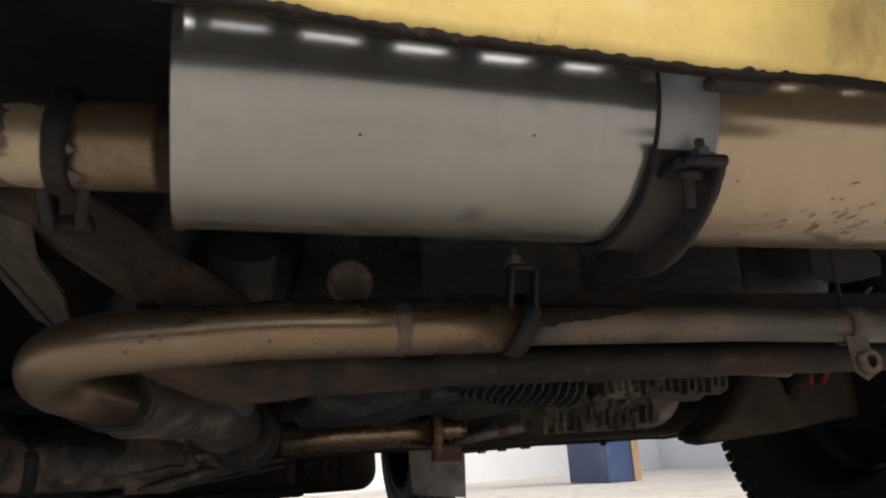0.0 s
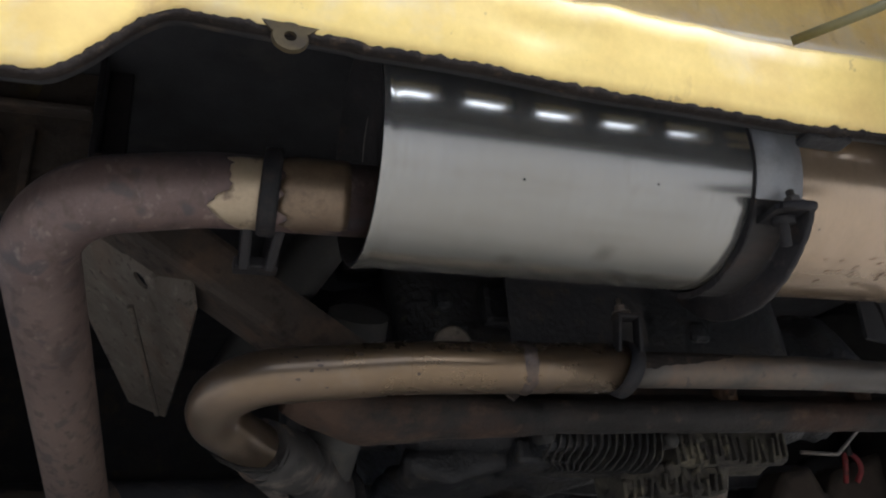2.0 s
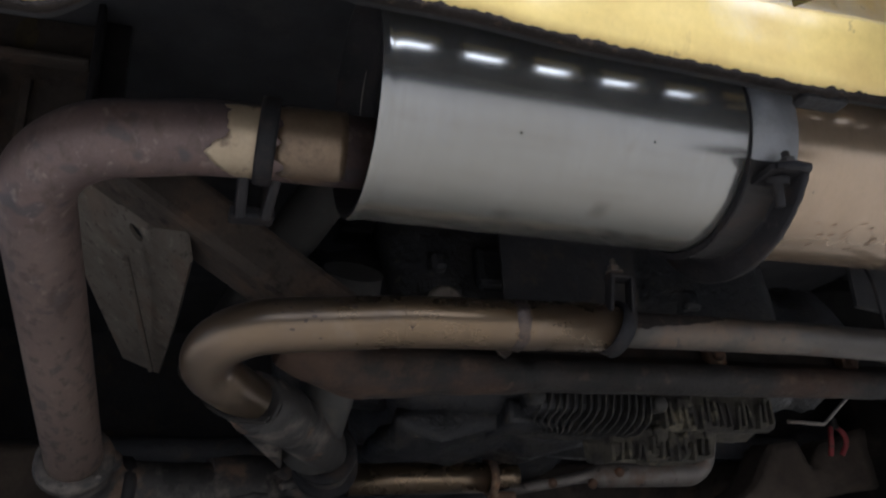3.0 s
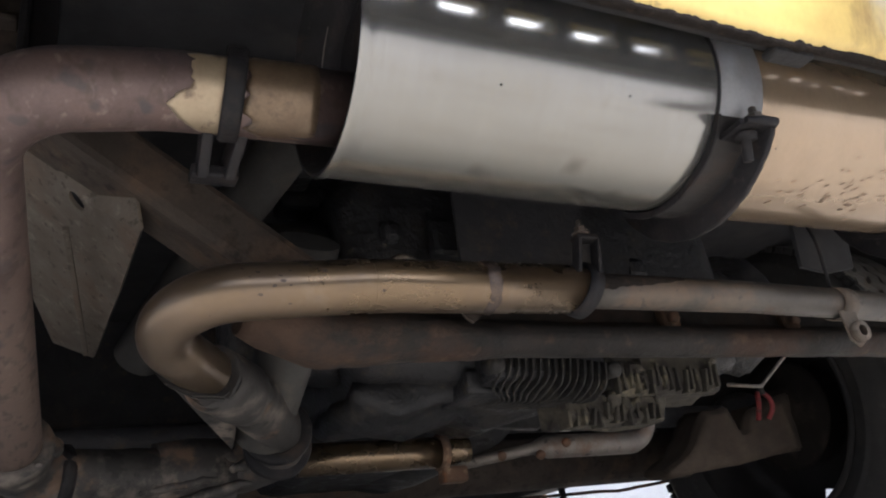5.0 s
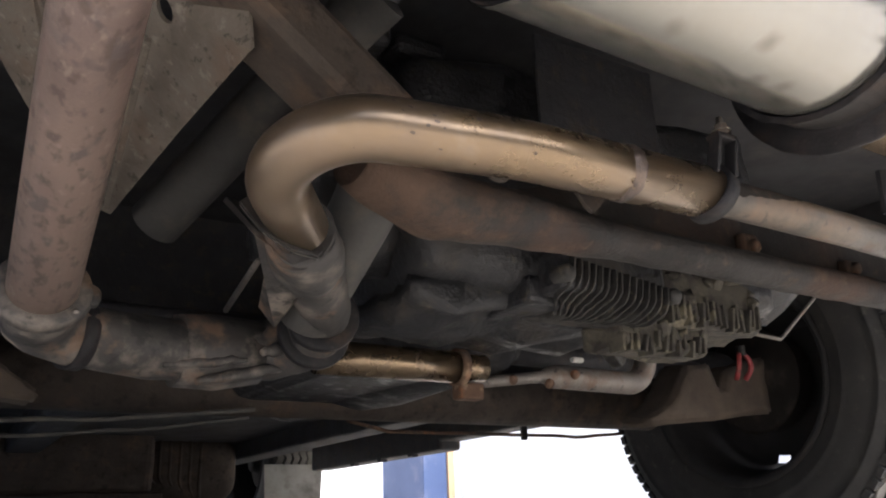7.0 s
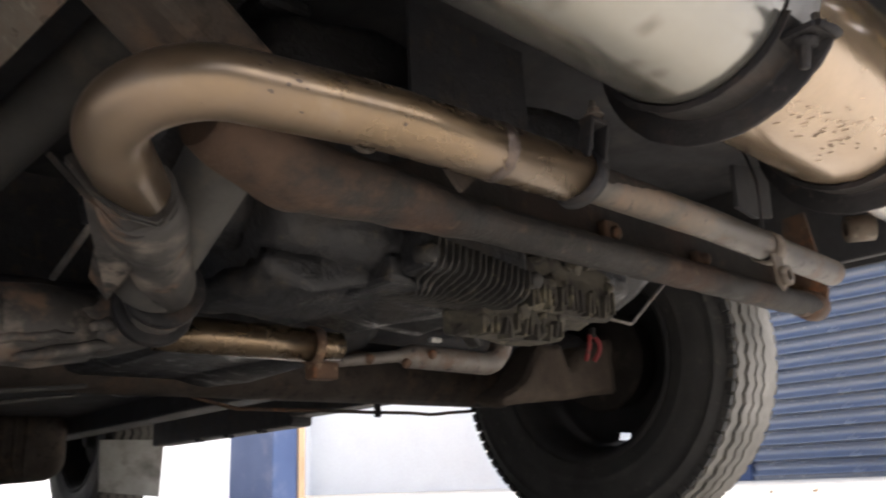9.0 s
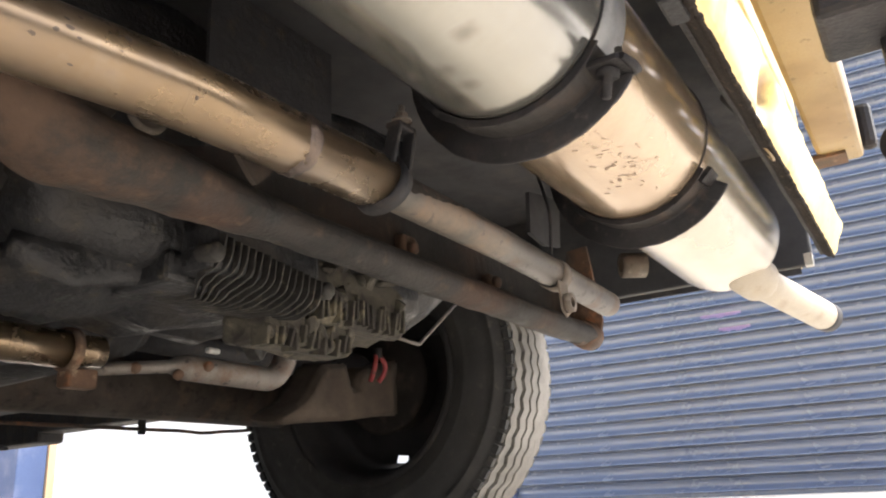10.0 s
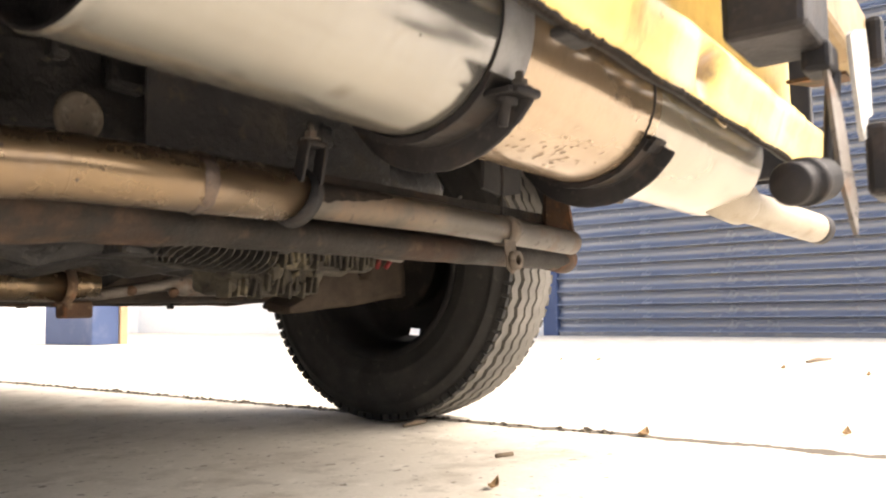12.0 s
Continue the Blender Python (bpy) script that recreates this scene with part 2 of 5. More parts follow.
M_CAST_TAN = material("tan_dusty_cast_alloy", (0.090, 0.079, 0.057), 0.75, 0.2, (0.036, 0.032, 0.025), [((0.020, 0.017, 0.014), 34, 0.46, 0.58, 0.85, 0.1, 0.9), ((0.15, 0.13, 0.085), 26, 0.58, 0.68, 0.9, 0.0, 0.7)], bump=0.9, bump_scale=120)
M_ARM = material("bare_steel_arm", (0.215, 0.195, 0.175), 0.5, 0.5, (0.12, 0.105, 0.092), [((0.12, 0.075, 0.048), 24, 0.52, 0.66, 0.8, 0.0, 0.8), ((0.02, 0.018, 0.016), 50, 0.58, 0.66, 0.8, 0.0, 0.8)], bump=0.4)
M_YELLOW = material("yellow_body_paint", (0.84, 0.650, 0.220), 0.34, 0.0, (0.79, 0.585, 0.175), [((0.60, 0.41, 0.13), 9, 0.48, 0.72, 0.5, 0.0, 0.75), ((0.66, 0.56, 0.34), 5, 0.54, 0.62, 0.55, 0.0, 0.6), ((0.36, 0.22, 0.09), 16, 0.60, 0.74, 0.75, 0.0, 0.7, (1, 1, 0.35)), ((0.30, 0.19, 0.08), 44, 0.66, 0.74, 0.8, 0.0, 0.8), ((0.16, 0.10, 0.06), 120, 0.72, 0.76, 0.8, 0.0, 0.8)], grain=150, blot=5, bump=0.08, coat=0.3)
# Brown and orange-brown blotches at the dent and the fold, one cream patch.
stain(M_YELLOW, (0.13, 0.080, 0.032), (0.405, 0.40, 0.500), 0.014, 0.040, 45, 0.9)
stain(M_YELLOW, (0.40, 0.22, 0.06), (0.385, 0.39, 0.530), 0.020, 0.060, 30, 0.6)
stain(M_YELLOW, (0.30, 0.19, 0.08), (0.620, 0.38, 0.525), 0.006, 0.030, 60, 0.6)
stain(M_YELLOW, (0.66, 0.52, 0.33), (0.330, 0.384, 0.490), 0.026, 0.044, 40, 0.75)
stain(M_YELLOW, (0.20, 0.125, 0.06), (0.402, 0.392, 0.505), 0.006, 0.018, 60, 0.8)
M_CREAM = material("faded_beige_paint", (0.27, 0.200, 0.098), 0.5, 0.0, (0.21, 0.150, 0.070), [((0.15, 0.092, 0.045), 7, 0.48, 0.72, 0.7, 0.0, 0.7, None, 3), ((0.05, 0.034, 0.022), 50, 0.62, 0.70, 0.8, 0.0, 0.6)], blot=6, bump=0.15)
M_UNDERSEAL = material("black_underseal", (0.023, 0.0222, 0.0228), 0.7, 0.0, (0.015, 0.0145, 0.015), [((0.06, 0.047, 0.034), 26, 0.57, 0.70, 0.9, 0.0, 0.8)], bump=0.8, bump_scale=110, spec=0.3, relief=0.006)
M_TYRE = material("tyre_rubber", (0.034, 0.033, 0.0325), 0.8, 0.0, (0.024, 0.0235, 0.023), [((0.055, 0.051, 0.046), 6, 0.50, 0.68, 0.9, 0.0, 0.7), ((0.09, 0.08, 0.07), 40, 0.60, 0.74, 0.9, 0.0, 0.6)], bump=0.25)
M_TREAD = material("dusty_tread_rubber", (0.17, 0.16, 0.145), 0.85, 0.0, (0.10, 0.095, 0.085), [], bump=0.4)
M_RIM = material("dirty_wheel_steel", (0.026, 0.0252, 0.026), 0.85, 0.0, (0.019, 0.0185, 0.019), [((0.034, 0.030, 0.026), 10, 0.52, 0.70, 0.9, 0.0, 0.7)], bump=0.3, spec=0.3)
M_RED = material("red_rubber", (0.26, 0.030, 0.032), 0.55, 0.0, (0.16, 0.02, 0.022), [((0.05, 0.04, 0.03), 50, 0.54, 0.64, 0.8, 0.0, 0.7)])
M_SHUTTER = material("blue_painted_shutter", (0.155, 0.182, 0.250), 0.20, 0.0, (0.125, 0.150, 0.212), [((0.05, 0.06, 0.09), 9, 0.56, 0.72, 0.6, 0.0, 0.5, (1, 0.6, 1)), ((0.19, 0.21, 0.27), 3, 0.56, 0.74, 0.3, 0.0, 0.4, (1, 0.3, 1))], grain=40, blot=1.3, bump=0.03, stretch=(1, 0.2, 3), coat=1.0, spec=1.0)
M_PINK = material("faded_pink_paint", (0.42, 0.26, 0.40), 0.5, 0.0, (0.32, 0.24, 0.36), grain=60, blot=9, bump=0.02)
M_BLUE = material("blue_painted_plaster", (0.052, 0.085, 0.19), 0.6, 0.0, (0.040, 0.066, 0.155), [((0.13, 0.15, 0.23), 3, 0.54, 0.68, 0.7, 0.0, 0.5)], grain=60, blot=2, bump=0.3)
# For the added, unseen wall that the muffler mirrors as a dark band.
M_DARKWALL = material("dark_unseen_wall", (0.065, 0.07, 0.08), 0.7, 0.0, (0.05, 0.054, 0.062), grain=40, blot=1.2, bump=0.3, bump_scale=40)
# Body yellow taken far down: the shade on the tab is in the colour.
M_TAB = material("shaded_yellow_paint", (0.085, 0.066, 0.036), 0.8, 0.0, (0.045, 0.036, 0.022), [((0.03, 0.025, 0.02), 60, 0.52, 0.66, 0.8, 0.0, 0.7)], bump=0.3, spec=0.05)
M_CRUST = material("crumbling_black_crust", (0.030, 0.024, 0.020), 0.9, 0.0, (0.014, 0.012, 0.011), [((0.075, 0.053, 0.034), 110, 0.58, 0.70, 0.9, 0.0, 0.6)], bump=0.9, spec=0.1, relief=0.004)
M_FLAP = material("grey_mudflap_rubber", (0.34, 0.34, 0.32), 0.8, 0.0, (0.22, 0.215, 0.20), [((0.10, 0.09, 0.08), 9, 0.52, 0.68, 0.9, 0.0, 0.7)], bump=0.3)
M_CHANNEL = material("dirty_brown_channel", (0.060, 0.048, 0.038), 0.75, 0.1, (0.034, 0.027, 0.022), [((0.095, 0.060, 0.038), 18, 0.52, 0.72, 0.85, 0.0, 0.7), ((0.012, 0.010, 0.009), 40, 0.55, 0.68, 0.9, 0.0, 0.8)], bump=0.7, bump_scale=100, relief=0.004, spec=0.3)
M_TROUGH = material("brown_grease", (0.019, 0.0155, 0.0135), 0.6, 0.0, (0.012, 0.0105, 0.0095), [((0.045, 0.028, 0.019), 30, 0.54, 0.70, 0.8, 0.0, 0.6)], bump=0.6, bump_scale=140)
M_BAY = material("dusty_black_bay_paint", (0.036, 0.0355, 0.038), 0.8, 0.0, (0.022, 0.0218, 0.0235), [((0.056, 0.050, 0.045), 12, 0.52, 0.72, 0.9, 0.0, 0.7)], bump=0.5, bump_scale=60)
M_DRUM = material("sooty_brake_drum", (0.022, 0.019, 0.017), 0.8, 0.0, (0.013, 0.011, 0.010), [((0.05, 0.040, 0.030), 14, 0.54, 0.70, 0.9, 0.0, 0.7)], bump=0.4, spec=0.2)
M_BURN = material("burnt_steel", (0.105, 0.078, 0.058), 0.5, 0.4, (0.065, 0.048, 0.038))
M_SCUFF = material("brown_scuffs", (0.27, 0.190, 0.122), 0.4, 0.5, (0.19, 0.132, 0.085), grain=500, blot=90, bump=0.1)
M_HOSE = material("dusty_grey_hose", (0.060, 0.057, 0.052), 0.75, 0.0, (0.038, 0.036, 0.033), [((0.10, 0.085, 0.065), 20, 0.54, 0.70, 0.9, 0.0, 0.6)], bump=0.4)
M_TAN = material("tan_timber_trim", (0.55, 0.38, 0.22), 0.7, 0.0, blot=4)
M_WALL = material("white_painted_wall", (0.90, 0.90, 0.885), 0.8, 0.0, (0.84, 0.835, 0.82), grain=40, blot=1.2, bump=0.3, bump_scale=40)
M_LEAF = material("dry_leaf", (0.32, 0.20, 0.09), 0.8)
M_STICK = material("dry_twig", (0.20, 0.15, 0.10), 0.85)
M_ARMBROWN = material("caked_brown_dirt", (0.070, 0.052, 0.036), 0.85, 0.0, (0.036, 0.027, 0.020), bump=0.7, bump_scale=60, relief=0.006)
M_WHITE = material("white_plastic", (0.48, 0.47, 0.44), 0.5, 0.0, (0.34, 0.33, 0.30), [((0.10, 0.09, 0.07), 90, 0.58, 0.70, 0.8, 0.0, 0.6)])
M_CABLE = material("olive_cable", (0.27, 0.245, 0.115), 0.5)


def concrete():
    """Worn concrete with stains, pits and one dirty slab joint running along the van."""
    m = material("worn_concrete", (0.68, 0.632, 0.545), 0.85, 0.0, (0.57, 0.525, 0.445), [((0.46, 0.415, 0.345), 1.9, 0.50, 0.70, 0.9, 0.0, 0.6), ((0.38, 0.335, 0.265), 6, 0.52, 0.66, 0.9, 0.0, 0.7), ((0.74, 0.69, 0.61), 22, 0.56, 0.66, 0.9, 0.0, 0.6), ((0.17, 0.145, 0.11), 38, 0.605, 0.67, 0.95, 0.0, 0.85), ((0.30, 0.262, 0.205), 11, 0.56, 0.68, 0.95, 0.0, 0.55)], grain=120, blot=1.1, bump=0.9, bump_scale=70)
    nt = m.node_tree
    bs = nt.nodes["Principled BSDF"]
    co = nt.nodes.new("ShaderNodeTexCoord").outputs["Object"]
    sep = nt.nodes.new("ShaderNodeSeparateXYZ")
    nt.links.new(co, sep.inputs[0])
    wob = noise_of(nt, co, 6.0, 6, 0.7)

    def maths(op, a, b):
        n = nt.nodes.new("ShaderNodeMath")
        n.operation = op
        for v, k in ((a, 0), (b, 1)):
            if isinstance(v, bpy.types.NodeSocket):
                nt.links.new(v, n.inputs[k])
            else:
                n.inputs[k].default_value = v
        return n.outputs[0]
    off = maths("ADD", maths("SUBTRACT", sep.outputs[0], 1.205), maths("MULTIPLY", maths("SUBTRACT", wob, 0.5), 0.05))
    width = maths("ADD", maths("MULTIPLY", noise_of(nt, co, 14.0, 5, 0.7), 0.07), -0.012)
    f = ramp(nt, maths("SUBTRACT", width, maths("ABSOLUTE", off, 0.0)), 0.0, 0.004)
    old = bs.inputs["Base Color"].links[0].from_socket
    nt.links.new(mixc(nt, f, old, (0.085, 0.070, 0.050)), bs.inputs["Base Color"])
    return m


M_CONCRETE = concrete()


# ---- mesh helpers ----
def V(*p):
    return Vector(p)


def fillet(pts, r, n=9):
    """The polyline through pts with its corners rounded by radius r (one, or one for each inner corner)."""
    pts = [Vector(p) for p in pts]
    out = [pts[0]]
    for i in range(1, len(pts) - 1):
        rr = r[i - 1] if isinstance(r, (list, tuple)) else r
        a, b, c = pts[i - 1], pts[i], pts[i + 1]
        u, v = (a - b).normalized(), (c - b).normalized()
        ang = u.angle(v)
        d = min(rr / math.tan(ang / 2), (a - b).length * 0.49 if i > 1 else (a - b).length * 0.98, (c - b).length * 0.49 if i < len(pts) - 2 else (c - b).length * 0.98)
        rad = d * math.tan(ang / 2)
        mid = b + (u + v).normalized() * (rad / math.sin(ang / 2))
        s, t = b + u * d - mid, b + v * d - mid
        turn = s.angle(t)
        ax = s.cross(t).normalized()
        for k in range(n + 1):
            out.append(mid + Matrix.Rotation(turn * k / n, 3, ax) @ s)
    out.append(pts[-1])
    return out


def tube(bm, pts, rad, seg=24, caps=True, wall=0.0):
    """A round tube along pts; rad: one radius or one a point. wall: the ends are open, with that thickness and 20 cm of bore."""
    pts = [Vector(p) for p in pts]
    n = len(pts)
    rs = rad if isinstance(rad, (list, tuple)) else [rad] * n
    tans = [(pts[min(i + 1, n - 1)] - pts[max(i - 1, 0)]).normalized() for i in range(n)]
    side = tans[0].orthogonal().normalized()
    rings = []
    for i in range(n):
        side = (side - tans[i] * side.dot(tans[i])).normalized()
        up = tans[i].cross(side)
        rings.append([bm.verts.new(pts[i] + (side * math.cos(2 * math.pi * k / seg) + up * math.sin(2 * math.pi * k / seg)) * rs[i]) for k in range(seg)])
    for a, b in zip(rings, rings[1:]):
        for k in range(seg):
            f = bm.faces.new((a[k], a[(k + 1) % seg], b[(k + 1) % seg], b[k]))
            f.smooth = True
    if wall:
        for end, s in ((0, 1), (n - 1, -1)):
            c = pts[end]
            inner = [bm.verts.new(c + (v.co - c) * (1 - wall / rs[end])) for v in rings[end]]
            deep = [bm.verts.new(v.co + tans[end] * s * min(0.06, rs[end] * 2.5)) for v in inner]
            for k in range(seg):
                j = (k + 1) % seg
                for q in ((rings[end][k], inner[k], inner[j], rings[end][j]), (inner[k], deep[k], deep[j], inner[j])):
                    bm.faces.new(q if s > 0 else q[::-1])
            bm.faces.new(deep if s > 0 else deep[::-1])
    elif caps:
        bm.faces.new(rings[0][::-1])
        bm.faces.new(rings[-1])
    return bm


def box(bm, lo, hi, bevel=0.0, m=None, seg=2):
    lo, hi = Vector(lo), Vector(hi)
    made = bmesh.ops.create_cube(bm, size=1.0)["verts"]
    bmesh.ops.scale(bm, vec=hi - lo, verts=made)
    bmesh.ops.translate(bm, vec=(lo + hi) / 2, verts=made)
    if bevel:
        edges = {e for v in made for e in v.link_edges}
        made = list({v for f in bmesh.ops.bevel(bm, geom=list(edges), offset=bevel, segments=seg, profile=0.5, affect="EDGES")["faces"] for v in f.verts} | {v for v in made if v.is_valid})
    if m is not None:
        bmesh.ops.transform(bm, matrix=m, verts=[v for v in made if v.is_valid])
    return bm


def bar(bm, a, b, w, h, bevel=0.002, up=(0, 0, 1)):
    """A box-section bar from a to b, w wide and h high."""
    a, b = Vector(a), Vector(b)
    t = (b - a).normalized()
    s = t.cross(Vector(up)).normalized()
    u = s.cross(t)
    m = Matrix((s, t, u)).transposed().to_4x4()
    m.translation = (a + b) / 2
    return box(bm, (-w / 2, -(b - a).length / 2, -h / 2), (w / 2, (b - a).length / 2, h / 2), bevel, m)


def plate(bm, pts, normal, thick, holes=()):
    """A flat plate with the outline pts, of a thickness along normal; its edges are slightly broken."""
    n = Vector(normal).normalized() * thick
    lower = [bm.verts.new(Vector(p)) for p in pts]
    upper = [bm.verts.new(Vector(p) + n) for p in pts]
    bm.faces.new(lower)
    bm.faces.new(upper[::-1])
    k = len(pts)
    for i in range(k):
        bm.faces.new((lower[i], upper[i], upper[(i + 1) % k], lower[(i + 1) % k]))
    bmesh.ops.recalc_face_normals(bm, faces=bm.faces)
    return bm


def lathe(bm, prof, origin, axis, seg=48, smooth=True):
    """Turns the profile (distance along the axis, radius) round the axis."""
    axis = Vector(axis).normalized()
    s = axis.orthogonal().normalized()
    u = axis.cross(s)
    o = Vector(origin)
    rings = []
    for d, r in prof:
        if r < 1e-6:
            rings.append([bm.verts.new(o + axis * d)])
        else:
            rings.append([bm.verts.new(o + axis * d + (s * math.cos(2 * math.pi * k / seg) + u * math.sin(2 * math.pi * k / seg)) * r) for k in range(seg)])
    for a, b in zip(rings, rings[1:]):
        for k in range(seg):
            j = (k + 1) % seg
            if len(a) == 1 and len(b) == 1:
                continue
            q = (a[0], b[j], b[k]) if len(a) == 1 else (a[k], a[j], b[0]) if len(b) == 1 else (a[k], a[j], b[j], b[k])
            f = bm.faces.new(q)
            f.smooth = smooth
    bmesh.ops.recalc_face_normals(bm, faces=bm.faces)
    return bm


def link(name, bm, mat):
    me = bpy.data.meshes.new(name)
    bm.to_mesh(me)
    bm.free()
    me.materials.append(mat)
    return new(name, me)


def part(name, bm, mat, parent, label=""):
    ob = link(name, bm, mat)
    ob.parent = parent
    ob.matrix_parent_inverse = parent.matrix_world.inverted() if parent.type == "EMPTY" else Matrix()
    return tagged(ob, label)


def thing(name, at, label, category, group="", kind=""):
    ob = new(name)
    ob.empty_display_size = 0.1
    ob.location = at
    ob.matrix_world = Matrix.Translation(at)
    return tagged(ob, label, category, group, kind)


def B():
    return bmesh.new()


def bolt(at, axis, r, h, parent, name="bolt", mat=None):
    """A hexagon head on a washer with its thread showing."""
    bm = B()
    lathe(bm, [(0, r * 1.5), (h * 0.2, r * 1.5), (h * 0.2, 0)], at, axis, 20, False)
    lathe(bm, [(h * 0.2, r), (h * 0.85, r), (h, r * 0.8), (h, 0)], at, axis, 6, False)
    lathe(bm, [(h, r * 0.5), (h * 1.7, r * 0.5), (h * 1.8, r * 0.35), (h * 1.8, 0)], at, axis, 12)
    return part(name, bm, mat or M_BOLT, parent)


# ---- the yard ----
def ground():
    bm = B()
    rim = [bm.verts.new((700 * math.cos(t), 700 * math.sin(t), 0)) for t in np.linspace(0, 2 * math.pi, 48, endpoint=False)]
    bm.faces.new(rim)
    g = link("ground", bm, M_CONCRETE)
    tagged(g, "worn pale grey concrete yard with stains and fine cracks", "concrete ground", kind="structure")
    return g


GROUND = ground()

SHX, SHY0, SHY1, SHTOP, PITCH = 6.6, -1.0, 3.82, 4.4, 0.128


def roller_shutter():
    """Horizontal slats of a rolling shutter; each slat is bowed outwards, with a groove between it and the next."""
    sh = tagged(new("roller_shutter"), "blue painted steel roller shutter with horizontal ribbed slats", "roller shutter", kind="structure")
    bm = B()
    prof = [(dx, PITCH * u) for dx, u in ((0.020, 0.0), (0.020, 0.02), (-0.040, 0.03), (-0.052, 0.05), (-0.055, 0.08), (-0.051, 0.12), (-0.040, 0.19), (-0.026, 0.27), (-0.012, 0.35), (-0.004, 0.41), (-0.001, 0.47), (0.0, 0.55), (-0.001, 0.65), (-0.006, 0.75), (-0.016, 0.84), (-0.030, 0.90), (-0.034, 0.92), (0.020, 0.94), (0.020, 1.0))]
    a = [bm.verts.new((x, SHY0, z)) for x, z in prof]
    b = [bm.verts.new((x, SHY1, z)) for x, z in prof]
    for i in range(len(prof) - 1):
        bm.faces.new((a[i], a[i + 1], b[i + 1], b[i])).smooth = True
    me = bpy.data.meshes.new("slat")
    bm.to_mesh(me)
    bm.free()
    me.materials.append(M_SHUTTER)
    for k in range(int(SHTOP / PITCH)):
        s = new("slat", me)
        s.parent = sh
        s.location = (SHX, 0, 0.03 + k * PITCH)
    # a smear of pink spray paint across two slats
    for k, y0, y1 in ((10, 1.52, 1.78), (11, 1.58, 1.92)):
        bm = B()
        cols = []
        for i in range(25):
            y = y0 + (y1 - y0) * i / 24
            edge = min(1.0, 4 * i / 24, 4 * (24 - i) / 24) * (0.75 + 0.5 * noise.noise(V(y * 14, k, 3)))
            u0 = 6 + round(2 * (1 - edge))
            cols.append([bm.verts.new((x - 0.002, y, z)) for x, z in prof[u0:12]][:6])
        for a, b in zip(cols, cols[1:]):
            for j in range(min(len(a), len(b)) - 1):
                bm.faces.new((a[-1 - j], b[-1 - j], b[-2 - j], a[-2 - j])).smooth = True
        bmesh.ops.translate(bm, vec=(SHX, 0, 0.03 + k * PITCH), verts=bm.verts)
        part("paint_smear", bm, M_PINK, sh, "faint pink smear of spray paint")
    bm = B()
    box(bm, (SHX - 0.03, SHY0, 0.0), (SHX + 0.03, SHY1, 0.035), 0.005)
    part("bottom_rail", bm, M_SHUTTER, sh)
    bm = B()
    box(bm, (SHX + 0.03, SHY0, 0.0), (SHX + 0.06, SHY1, SHTOP), 0)
    part("backing", bm, M_BLUE, sh)
    bm = B()
    box(bm, (SHX - 0.06, SHY1, 0.0), (SHX + 0.10, SHY1 + 0.16, SHTOP), 0.01)
    part("side_rail", bm, M_BLUE, sh, "dark blue steel guide rail")
    return sh


roller_shutter()


def building():
    bm = B()
    box(bm, (SHX + 0.02, SHY1 + 0.16, 0), (SHX + 0.3, 12.0, 5.0))
    box(bm, (SHX + 0.02, SHY0 - 0.3, SHTOP), (SHX + 0.3, SHY1 + 0.16, 5.0))
    box(bm, (SHX + 0.02, SHY0 - 0.3, 0), (SHX + 0.3, SHY0, SHTOP))
    tagged(link("wall_east", bm, M_WALL), "white painted masonry wall beside the shutter", "wall", kind="structure")
    bm = B()
    box(bm, (-9.0, 11.0, 0), (SHX + 0.02, 11.3, 4.2))
    tagged(link("wall_north", bm, M_WALL), "white painted masonry wall across the yard", "wall", kind="structure")
    # Added wall, never in view: gives the muffler a dark band to reflect.
    bm = B()
    box(bm, (-9.0, -5.2, 0), (SHX - 0.5, -4.9, 1.6))
    tagged(link("unseen_wall_south", bm, M_DARKWALL), "plain dark unseen wall added behind the van to darken reflections", "wall", kind="structure")
    col = tagged(new("column"), "square blue painted column with a tan edge strip", "column", kind="structure")
    bm = B()
    box(bm, (3.52, 6.90, 0), (3.785, 7.73, 3.6), 0.012)
    part("shaft", bm, M_BLUE, col)
    bm = B()
    box(bm, (3.787, 6.88, 0), (3.858, 7.40, 3.6), 0.004)
    part("edge_strip", bm, M_TAN, col, "pale tan timber edge strip")


building()

# ---- the van ----
XC = 0.20
van = thing("van", (XC, 1.9, 0.0), "old yellow van with grimy underbody parked on concrete", "van")

MUF_Y, MUF_Z, MUF_R, MUF_L, MUF_E = 0.540, 0.494, 0.088, -0.170, 0.900


def muf_z(x):
    """Height of the muffler's middle: its left end hangs a little higher."""
    return MUF_Z + 0.0048 * min(1.0, max(0.0, (0.15 - x) / 0.32))


